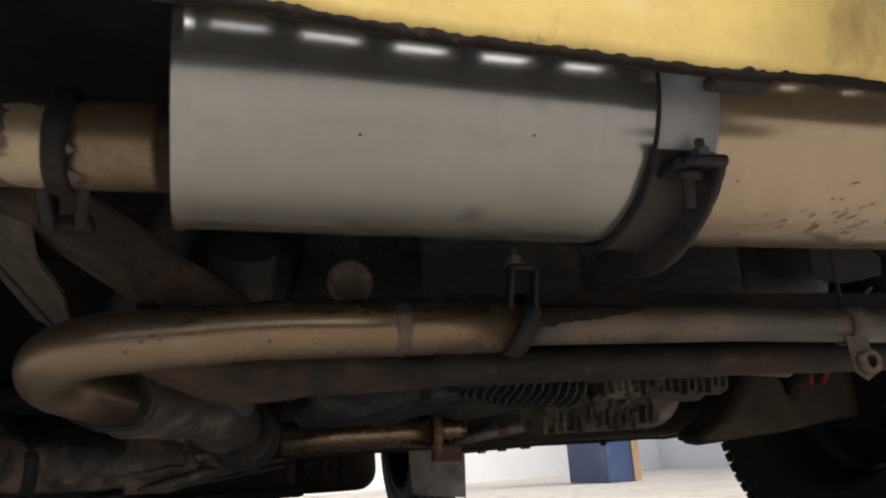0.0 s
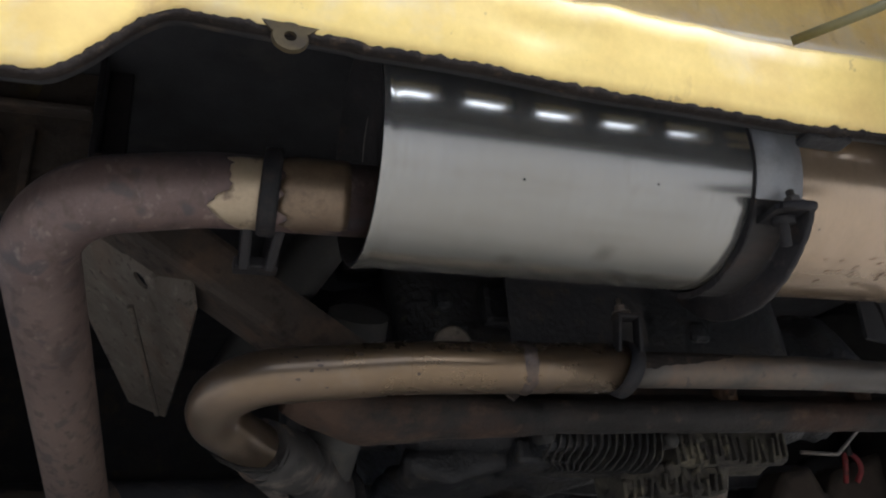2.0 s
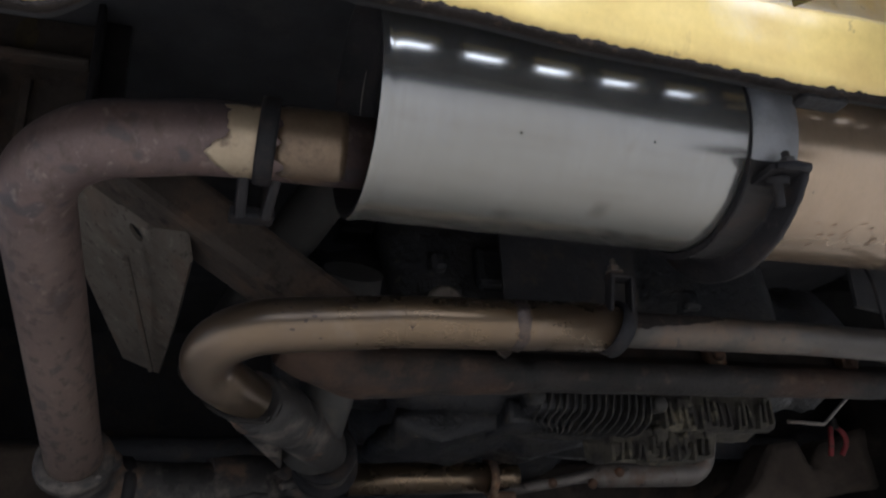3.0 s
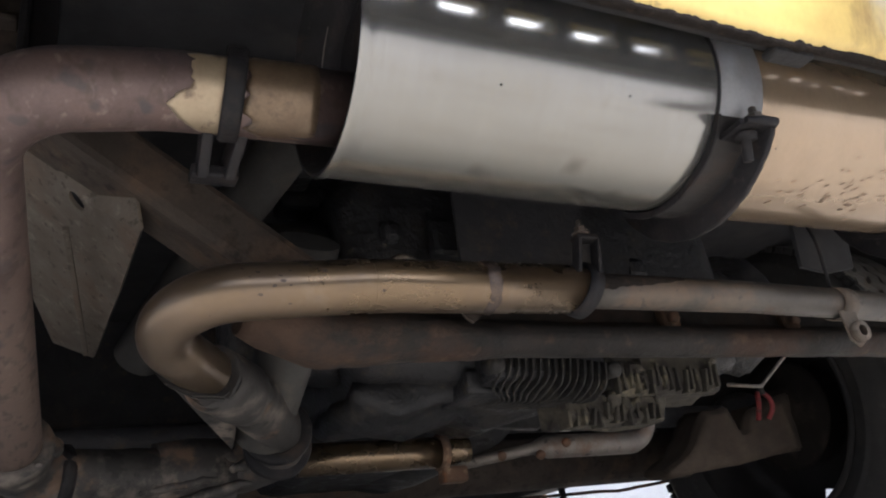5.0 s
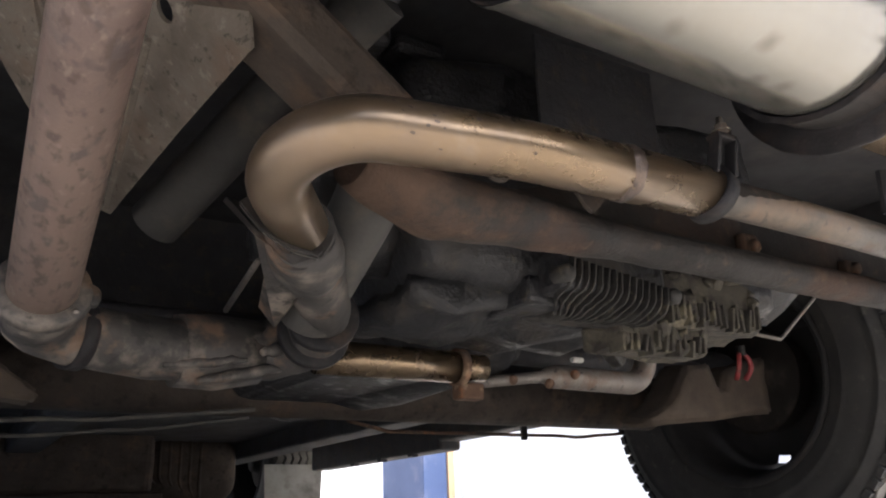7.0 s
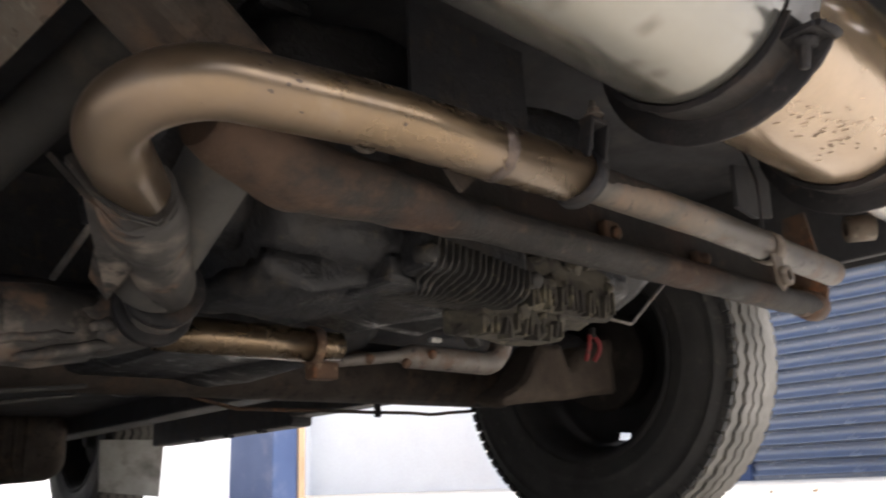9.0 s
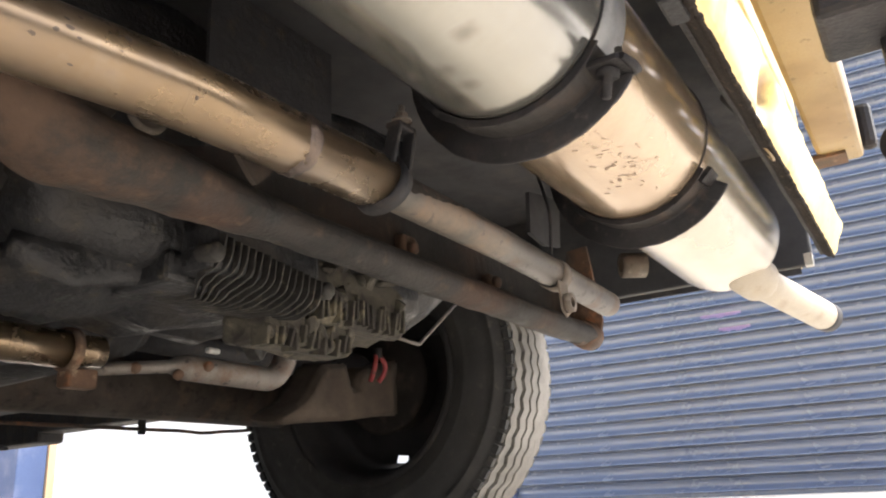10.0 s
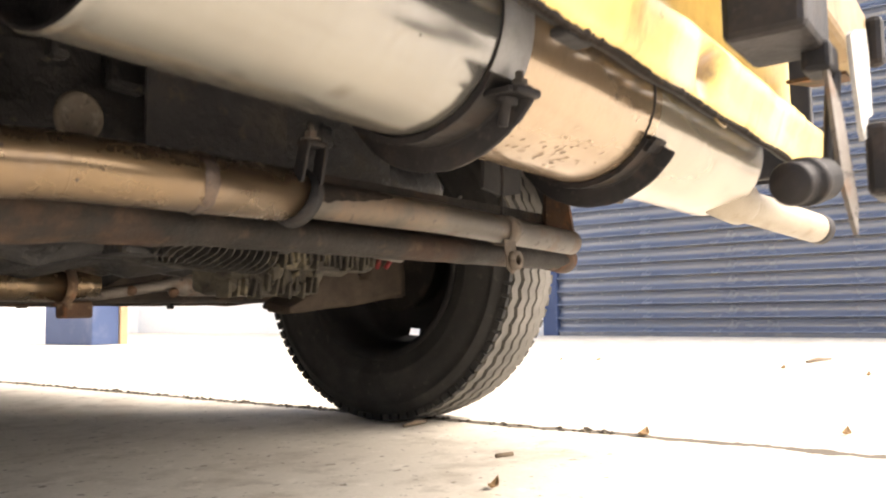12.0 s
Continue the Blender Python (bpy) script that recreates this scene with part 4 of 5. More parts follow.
    # flap lever behind the bent end of the crossover pipe
    bm = B()
    plate(bm, [(-0.268, 0.815, 0.352), (-0.246, 0.800, 0.322), (-0.205, 0.812, 0.306), (-0.178, 0.850, 0.312), (-0.172, 0.905, 0.300), (-0.160, 0.985, 0.296), (-0.176, 0.990, 0.318), (-0.200, 0.900, 0.340), (-0.236, 0.850, 0.362)], (0.4, 0.3, 0.8), 0.006)
    part("flap_lever", bm, M_EXCH, p)
    bolt((-0.350, 0.950, 0.288), (0.05, -0.9, -0.45), 0.006, 0.008, p)
    return p


heat_exchanger()


def carrier_beam():
    """A pressed channel: a dark web, and a rounded lower lip that swells into a rusty flared end."""
    bm = B()
    n = 110
    rings = []
    for i in range(n + 1):
        u = i / n
        x = -0.200 + 0.935 * u
        swell = max(0.0, min(1.0, (0.06 - x) / 0.20))
        lift = 0.030 * max(0.0, (-0.120 - x) / 0.080) ** 1.6
        web = 0.036 * min(1.0, max(0.0, (x + 0.05) / 0.12))
        lip = 0.0165 + 0.011 * swell
        zc, yc = 0.340 + lift + 0.002 * swell, 0.722
        ring = []
        for k in range(15):
            t = radians(75 - 250 * k / 14)
            ring.append((x, yc + lip * 1.25 * math.cos(t + math.pi), zc + lip * math.sin(t)))
        ring += [(x, yc + 0.034, zc + 0.030), (x, yc + 0.036, zc + 0.034 + web), (x, yc + 0.030, zc + 0.038 + web), (x, yc + 0.028, zc + 0.031), (x, yc + 0.006, zc + lip * 0.80)]
        rings.append([bm.verts.new(V(*q) + noise.noise_vector(V(*q) * 26) * 0.0022 * (0.5 + swell) + noise.noise_vector(V(*q) * 90) * 0.0007) for q in ring])
    m = len(rings[0])
    for a, b in zip(rings, rings[1:]):
        for k in range(m):
            bm.faces.new((a[k], a[(k + 1) % m], b[(k + 1) % m], b[k])).smooth = k < 14
    bm.faces.new(rings[0])
    bm.faces.new(rings[-1][::-1])
    bmesh.ops.recalc_face_normals(bm, faces=bm.faces)
    b = part("carrier_beam", bm, M_BEAM, van, "dark oily engine carrier channel with a rusty flared end")
    bm = B()
    plate(bm, [(0.728, 0.706, 0.330), (0.728, 0.716, 0.322), (0.728, 0.734, 0.322), (0.728, 0.748, 0.332), (0.728, 0.758, 0.40), (0.706, 0.735, 0.47), (0.696, 0.70, 0.47), (0.724, 0.696, 0.36)], (1, 0, 0), 0.006)
    part("end_bracket", bm, M_RUST, b, "rusty end bracket")
    bm = B()
    tube(bm, [(0.700, 0.722, 0.341), (0.722, 0.722, 0.341), (0.736, 0.722, 0.341)], [0.0195, 0.0215, 0.0215], 24, wall=0.003)
    part("end_cap", bm, M_RUST, b, "rusty end of the channel")
    for x, z, h in ((0.268, 0.374, 0.030), (0.455, 0.374, 0.022)):
        bm = B()
        box(bm, (x, 0.738, z - h / 2), (x + 0.026, 0.752, z + h / 2), 0.004)
        lathe(bm, [(0, 0.008), (0.006, 0.008), (0.008, 0.005), (0.008, 0)], (x + 0.013, 0.739, z), (0, -1, -0.1), 6)
        part("tab", bm, M_RUST, b, "rusty bolted tab")
    bm = B()
    plate(bm, [(-0.014, 0.690, 0.368), (0.026, 0.690, 0.366), (0.012, 0.688, 0.352), (0.004, 0.687, 0.346), (-0.002, 0.687, 0.350)], (0, 1, 0), 0.004)
    part("tab", bm, M_CHANNEL, b, "small dusty pointed tab")
    return b


carrier_beam()


def side_brackets():
    # gusset plate with an oval hole: it leans inwards and runs forward to the lower right
    bm = B()
    hole = V(-0.330, 0.787, 0.490)
    out = [V(-0.378, 0.705, 0.545), V(-0.287, 0.719, 0.478), V(-0.279, 0.728, 0.437), V(-0.286, 0.912, 0.450), V(-0.303, 1.133, 0.445), V(-0.350, 1.15, 0.470), V(-0.420, 0.90, 0.560)]
    nrm = (out[3] - out[0]).cross(out[5] - out[1]).normalized()
    u = (out[3] - out[0]).normalized()
    w = nrm.cross(u)
    vo = [bm.verts.new(p) for p in out]
    vi = [bm.verts.new(hole + u * 0.012 * math.cos(t) + w * 0.0075 * math.sin(t)) for t in np.linspace(0, 2 * math.pi, 14, endpoint=False)]
    es = [bm.edges.new((vo[i], vo[(i + 1) % 7])) for i in range(7)] + [bm.edges.new((vi[i], vi[(i + 1) % 14])) for i in range(14)]
    bmesh.ops.triangle_fill(bm, edges=es, use_beauty=True)
    geo = bmesh.ops.extrude_face_region(bm, geom=list(bm.faces))["geom"]
    bmesh.ops.translate(bm, vec=nrm * 0.004 * (1 if nrm.z > 0 else -1), verts=[g for g in geo if isinstance(g, bmesh.types.BMVert)])
    bmesh.ops.recalc_face_normals(bm, faces=bm.faces)
    g = part("gusset_plate", bm, M_PLATE, van, "dusty grey-brown gusset plate with an oval hole")
    bm = B()
    bar(bm, (-0.338, 0.80, 0.468), (-0.312, 1.10, 0.440), 0.006, 0.005, 0.001)
    part("rib", bm, M_PLATE, g)
    # diagonal channel running down to the crossover pipe
    bm = B()
    bar(bm, (-0.388, 0.735, 0.565), (-0.098, 0.755, 0.365), 0.048, 0.070, 0.008, (0, 1, 0))
    part("diagonal_channel", bm, M_CHANNEL, van, "brown dusty diagonal chassis channel")
    bm = B()
    tube(bm, [(-0.250, 1.15, 0.45), (-0.165, 0.95, 0.56), (-0.11, 0.84, 0.62)], 0.031, 24)
    part("heater_hose", bm, M_HOSE, van, "dark ribbed heater hose")
    bm = B()
    plate(bm, [(-0.398, 1.060, 0.514), (-0.425, 1.030, 0.538), (-0.448, 1.000, 0.559), (-0.485, 0.900, 0.605), (-0.430, 0.870, 0.570), (-0.405, 0.945, 0.535)], (0.7, 0.1, 0.6), 0.006)
    part("bumper_bracket", bm, M_PLATE, van, "dusty brown bumper bracket")


side_brackets()


def engine():
    bm = B()
    # crankcase and sump: a lumpy casting
    box(bm, (-0.05, 0.88, 0.345), (0.52, 1.16, 0.62), 0.035, seg=3)
    box(bm, (-0.04, 0.92, 0.322), (0.30, 1.12, 0.37), 0.02, seg=3)
    tube(bm, [(-0.16, 1.0, 0.47), (-0.04, 1.0, 0.47)], 0.10, 24)
    tube(bm, [(0.52, 1.0, 0.47), (0.66, 1.0, 0.47)], 0.09, 24)
    bmesh.ops.subdivide_edges(bm, edges=[q for q in bm.edges if q.calc_length() > 0.03], cuts=5, use_grid_fill=True)
    for v in bm.verts:
        v.co += Vector((noise.noise(v.co * 14), noise.noise(v.co * 12 + V(5, 2, 8)), noise.noise(v.co * 13 + V(1, 7, 3)))) * 0.020 + noise.noise_vector(v.co * 28) * 0.012 + noise.noise_vector(v.co * 70) * 0.004
    for q in bm.faces:
        q.smooth = True
    eng = part("engine", bm, M_OIL, van, "greasy black rear engine casing")
    # thin cooling fins of the dark housing, nicked and uneven
    for i in range(15):
        x = 0.116 + 0.0098 * i
        zt = 0.368 - 0.0013 * i
        bm = B()
        rows = []
        out = fillet([(x, 0.836, zt), (x - 0.003, 0.838, zt - 0.028), (x - 0.006, 0.866, zt - 0.040), (0.150 + 0.0052 * i, 0.915 - 0.001 * i, 0.3225 - 0.0007 * i), (0.128 + 0.0040 * i, 0.950 - 0.002 * i, 0.3250 - 0.0006 * i)], [0.016, 0.03, 0.03], 6)
        for q in out:
            nick = V(0.0014 * noise.noise(q * 90 + V(i, 0, 0)), 0.0016 * noise.noise(q * 70 + V(0, i, 0)), 0.0016 * noise.noise(q * 80 + V(0, 0, i)))
            back = V(q.x, max(q.y, 0.862) + 0.006, max(q.z, zt - 0.030) + 0.012)
            rows.append([bm.verts.new(q + nick - V(0.0009, 0, 0)), bm.verts.new(q + nick + V(0.0009, 0, 0)), bm.verts.new(back + V(0.0012, 0, 0)), bm.verts.new(back - V(0.0012, 0, 0))])
        for a, b in zip(rows, rows[1:]):
            for k in range(4):
                bm.faces.new((a[k], a[(k + 1) % 4], b[(k + 1) % 4], b[k]))
        bm.faces.new(rows[0][::-1])
        bm.faces.new(rows[-1])
        part("cooling_fin", bm, M_CAST, eng)
    bm = B()
    box(bm, (0.105, 0.845, 0.335), (0.262, 0.90, 0.385), 0.008)
    box(bm, (0.090, 0.885, 0.328), (0.258, 1.07, 0.36), 0.006)
    part("fin_housing", bm, M_OIL, eng)
    for x, z in ((0.108, 0.352), (0.268, 0.345)):
        bm = B()
        lathe(bm, [(0, 0.010), (0.02, 0.010), (0.024, 0.007), (0.024, 0)], (x, 0.860, z), (0, -1, -0.1), 16)
        part("lug", bm, M_CAST, eng)
    # tan ribbed cylinder head cover
    bm = B()
    box(bm, (0.285, 0.872, 0.318), (0.465, 0.96, 0.392), 0.014, seg=3)
    box(bm, (0.215, 0.885, 0.288), (0.375, 0.95, 0.325), 0.008)
    bar(bm, (0.40, 0.872, 0.385), (0.53, 0.885, 0.400), 0.012, 0.010, 0.003)
    bmesh.ops.subdivide_edges(bm, edges=bm.edges[:], cuts=2, use_grid_fill=True)
    for v in bm.verts:
        v.co += Vector((noise.noise(v.co * 55), noise.noise(v.co * 50 + V(5, 2, 8)), noise.noise(v.co * 60 + V(1, 7, 3)))) * 0.006
    hd = part("cylinder_head", bm, M_CAST_TAN, eng, "tan dusty finned cylinder head")
    rng = random.Random(21)
    for n, x0, step, lo, hi, y in ((16, 0.290, 0.0108, 0.324, 0.354, 0.866), (13, 0.218, 0.0115, 0.288, 0.308, 0.879)):
        for i in range(n):
            x, h = x0 + step * i, rng.uniform(-0.006, 0.005)
            bm = B()
            bar(bm, (x, y + 0.012, lo + h), (x + rng.uniform(-0.003, 0.003), y + rng.uniform(0.006, 0.013), hi + h), 0.024, 0.0042, 0.001, (1, 0, 0))
            part("fin", bm, M_CAST_TAN, hd)
    # clods of oily dirt caked round the head
    bm = B()
    for k in range(46):
        low_row = k % 3 == 0
        at = V(rng.uniform(0.225, 0.365), rng.uniform(0.882, 0.90), rng.uniform(0.292, 0.32)) if low_row else V(rng.uniform(0.295, 0.455), rng.uniform(0.872, 0.895), rng.uniform(0.332, 0.395))
        r = rng.uniform(0.006, 0.013)
        for v in bmesh.ops.create_icosphere(bm, subdivisions=2, radius=r, matrix=Matrix.Translation(at))["verts"]:
            v.co += noise.noise_vector(v.co * 60) * r * 0.7
    tagged(part("caked_dirt", bm, M_CAST_TAN, eng, "pale clods of oily dirt"), "pale clods of oily dirt", kind="stuff")
    # brass-coloured pushrod tube and its clamp
    bm = B()
    tube(bm, [(-0.045, 1.150, 0.306), (0.165, 1.150, 0.306)], 0.022, 24)
    tube(bm, [(0.165, 1.150, 0.306), (0.21, 1.150, 0.308)], 0.019, 24)
    rt = part("starter_tube", bm, M_PIPE, eng, "brassy short steel tube")
    bm = B()
    lathe(bm, [(-0.006, 0.0225), (-0.006, 0.026), (0.006, 0.026), (0.006, 0.0225)], (0.168, 1.15, 0.306), (1, 0, 0), 24)
    box(bm, (0.165, 1.14, 0.262), (0.205, 1.165, 0.285), 0.004)
    part("clamp", bm, M_RUST, rt, "rusty clamp")
    # perforated steel arm bending upwards
    bm = B()
    pts = fillet([(0.19, 1.18, 0.288), (0.36, 1.19, 0.312), (0.575, 1.20, 0.312), (0.605, 1.20, 0.40)], [0.2, 0.05], 8)
    hs = [0.008 + 0.011 * min(1.0, i / 9) for i in range(len(pts))]
    tube(bm, pts, hs, 16)
    am = part("support_arm", bm, M_ARM, eng, "bare grey steel support arm with rusty holes")
    for x, y, z in ((0.283, 1.1769, 0.2992), (0.3526, 1.176, 0.2972), (0.3993, 1.169, 0.313)):
        bm = B()
        lathe(bm, [(-0.004, 0.0075), (0.0015, 0.0075), (0.0015, 0)], (x, y, z), (0, -0.85, -0.5), 14)
        part("hole", bm, M_RUST, am)
    bm = B()
    box(bm, (0.374, 1.142, 0.327), (0.396, 1.152, 0.335), 0.003)
    part("connector", bm, M_WHITE, eng, "small white plastic connector")
    for (a, b) in (((0.40, 1.12, 0.37), (0.455, 1.13, 0.325)), ((0.455, 1.13, 0.325), (0.475, 1.12, 0.37)), ((0.30, 1.0, 0.33), (0.44, 1.02, 0.345))):
        bm = B()
        bar(bm, a, b, 0.022, 0.012, 0.003)
        part("bracket", bm, M_CAST, eng)
    # gearbox and bellhousing hang ahead of the engine
    bm = B()
    tube(bm, [(0.22, 1.22, 0.45), (0.22, 1.50, 0.44), (0.22, 1.95, 0.42)], [0.15, 0.14, 0.10], 28)
    box(bm, (-0.02, 1.24, 0.312), (0.26, 1.75, 0.40), 0.04, seg=3)
    for v in bm.verts:
        v.co += Vector((noise.noise(v.co * 11), noise.noise(v.co * 9 + V(5, 2, 8)), noise.noise(v.co * 10 + V(1, 7, 3)))) * 0.012
    part("gearbox", bm, M_OIL, van, "greasy black gearbox casing")
    return eng


engine()


def suspension():
    for s in (1, -1):
        bm = B()
        X = lambda x: XC + s * (x - XC)  # noqa: E731
        plate(bm, [(X(0.730), 1.35, 0.278), (X(0.773), 1.33, 0.300), (X(0.815), 1.33, 0.350), (X(0.852), 1.33, 0.387), (X(0.917), 1.33, 0.396), (X(0.936), 1.33, 0.340), (X(0.948), 1.33, 0.340), (X(0.975), 1.33, 0.392), (X(1.10), 1.33, 0.420), (X(1.098), 1.33, 0.300), (X(0.905), 1.33, 0.275), (X(0.735), 1.34, 0.262)], (0, 1, 0.1), 0.08)
        bmesh.ops.bevel(bm, geom=list(bm.edges), offset=0.006, segments=2, affect="EDGES")
        bmesh.ops.triangulate(bm, faces=[q for q in bm.faces if len(q.verts) > 4])
        bmesh.ops.subdivide_edges(bm, edges=[q for q in bm.edges if q.calc_length() > 0.03], cuts=4, use_grid_fill=True)
        for v in bm.verts:
            v.co += noise.noise_vector(v.co * 14) * 0.006 + noise.noise_vector(v.co * 55) * 0.003
        for q in bm.faces:
            q.smooth = True
        arm = part("trailing_arm", bm, M_ARMBROWN, van, "brown dirt-caked suspension arm")
        for dx in (-0.014, 0.014):
            bm = B()
            tube(bm, fillet([(X(0.99 + dx * 0.6), 1.305, 0.415), (X(0.992 + dx * 1.7), 1.295, 0.392), (X(0.99 + dx), 1.315, 0.362)], 0.03), 0.0055, 10)
            part("brake_hose", bm, M_RED, arm, "red rubber loop")
        bm = B()
        lathe(bm, [(0, 0.010), (0.022, 0.010), (0.022, 0)], (X(0.99), 1.305, 0.410), (0, 0, 1), 14)
        part("hose_fitting", bm, M_CAST, arm)
        # axle shaft with its joint boot
        bm = B()
        tube(bm, [(X(0.36), 1.42, 0.40), (X(1.08), 1.42, 0.393)], 0.022, 18)
        part("drive_shaft", bm, M_GRIME, van, "grimy drive shaft")
        bm = B()
        lathe(bm, [(0.0, 0.048), (0.03, 0.05), (0.036, 0.040), (0.05, 0.044), (0.058, 0.034), (0.072, 0.037), (0.085, 0.022)], (X(1.06), 1.42, 0.393), (-s, 0, 0.03), 24)
        part("joint_boot", bm, M_UNDERSEAL, van, "black rubber joint boot")
    # bent wire by the right wheel
    bm = B()
    tube(bm, fillet([(0.80, 0.96, 0.47), (0.62, 0.955, 0.345), (0.56, 0.96, 0.350)], 0.012), 0.0028, 8)
    part("wire", bm, M_ARM, van, "bent steel wire")


suspension()

WHEEL_R, WHEEL_W = 0.393, 0.211


def build_wheel(cx, cy, s, name_label):
    """A steel wheel whose inner side faces the van's middle (s: +1 right side, -1 left side)."""
    R, W = WHEEL_R, WHEEL_W
    bm = B()
    prof = [(-W * 0.42, R * 0.60), (-W * 0.47, R * 0.64), (-W * 0.50, R * 0.69), (-W * 0.515, R * 0.70), (-W * 0.507, R * 0.71), (-W * 0.52, R * 0.74), (-W * 0.52, R * 0.83), (-W * 0.495, R * 0.875), (-W * 0.512, R * 0.883), (-W * 0.492, R * 0.891), (-W * 0.47, R * 0.92), (-W * 0.42, R * 0.955), (-W * 0.36, R * 0.972)]
    prof = prof + [(-d, r) for d, r in reversed(prof)]
    lathe(bm, prof, (0, 0, 0), (1, 0, 0), 96)
    tyre = ("tyre", bm, M_TYRE, "black tyre with a dusty sidewall")
    # five zigzag tread ribs
    ribs = []
    for k in range(5):
        bm2 = B()
        n = 120
        mid, half = (-0.33 + 0.165 * k) * W, 0.066 * W
        rings = []
        for i in range(n):
            t = 2 * math.pi * i / n
            z = 0.012 * W * (1 if i % 2 else -1) * 2
            ring = []
            for dx, r in ((-half, R * 0.968), (-half + 0.001, R - 0.001 - (0.004 if k in (0, 4) else 0)), (half - 0.001, R - 0.001 - (0.004 if k in (0, 4) else 0)), (half, R * 0.968)):
                ring.append(bm2.verts.new((mid + dx + z, r * math.cos(t), r * math.sin(t))))
            rings.append(ring)
        for i in range(n):
            a, b = rings[i], rings[(i + 1) % n]
            for j in range(3):
                bm2.faces.new((a[j], a[j + 1], b[j + 1], b[j]))
        bmesh.ops.recalc_face_normals(bm2, faces=bm2.faces)
        ribs.append(bm2)
    # shoulder lugs
    lug = B()
    for i in range(88):
        t = 2 * math.pi * i / 88
        m = Matrix.Rotation(t, 4, "X")
        for sd in (-1, 1):
            box(lug, (sd * W * 0.43 - 0.007, -0.0095, R * 0.945), (sd * W * 0.43 + 0.006, 0.0095, R * 0.980), 0, m)
    rim = B()
    f = R * 0.60
    lathe(rim, [(-W * 0.44, f * 1.02), (-W * 0.47, f * 1.03), (-W * 0.47, f * 0.97), (-W * 0.40, f * 0.93), (-W * 0.2, f * 0.88), (W * 0.22, f * 0.86), (W * 0.30, f * 0.84), (W * 0.34, 0.189), (W * 0.36, 0.171), (W * 0.38, f * 0.45), (W * 0.38, 0.03)], (0, 0, 0), (1, 0, 0), 72)
    lathe(rim, [(W * 0.22, f * 0.87), (W * 0.42, f * 0.93), (W * 0.46, f * 1.02)], (0, 0, 0), (1, 0, 0), 72)
    gone = [q for q in rim.faces if abs(Vector((0, q.calc_center_median().y, q.calc_center_median().z)).length - 0.180) < 0.006 and abs(math.degrees(math.atan2(q.calc_center_median().z, q.calc_center_median().y)) + 87) < 5.1]
    bmesh.ops.delete(rim, geom=gone, context="FACES")
    drum = B()
    lathe(drum, [(W * 0.2, 0.115), (-W * 0.05, 0.118), (-W * 0.10, 0.125), (-W * 0.12, 0.115), (-W * 0.14, 0.06), (-W * 0.3, 0.052), (-W * 0.3, 0)], (0, 0, 0), (1, 0, 0), 48)
    base = Matrix.Translation((cx, cy, R - 0.004)) @ (Matrix() if s > 0 else Matrix.Rotation(math.pi, 4, "Z"))
    for b in [bm, lug, rim, drum] + ribs:
        bmesh.ops.transform(b, matrix=base, verts=b.verts)
    w = part("wheel", rim, M_RIM, van, name_label)
    part(tyre[0], bm, M_TYRE, w, tyre[3])
    for b in ribs:
        part("tread_rib", b, M_TREAD, w, "dusty grey zigzag tread rib")
    tagged(part("tread_lug", lug, M_TYRE, w), kind="stuff")
    part("brake_drum", drum, M_DRUM, w, "dirty black brake drum")
    return w


WY, WX = 1.42, 1.19
build_wheel(WX, WY, 1, "black steel wheel on a tyre with zigzag tread")
build_wheel(2 * XC - WX - 0.02, WY, -1, "black steel wheel on a tyre with zigzag tread")
build_wheel(0.90, 3.95, 1, "black steel front wheel behind a grey mudflap")
build_wheel(2 * XC - 0.90, 3.95, -1, "black steel front wheel")


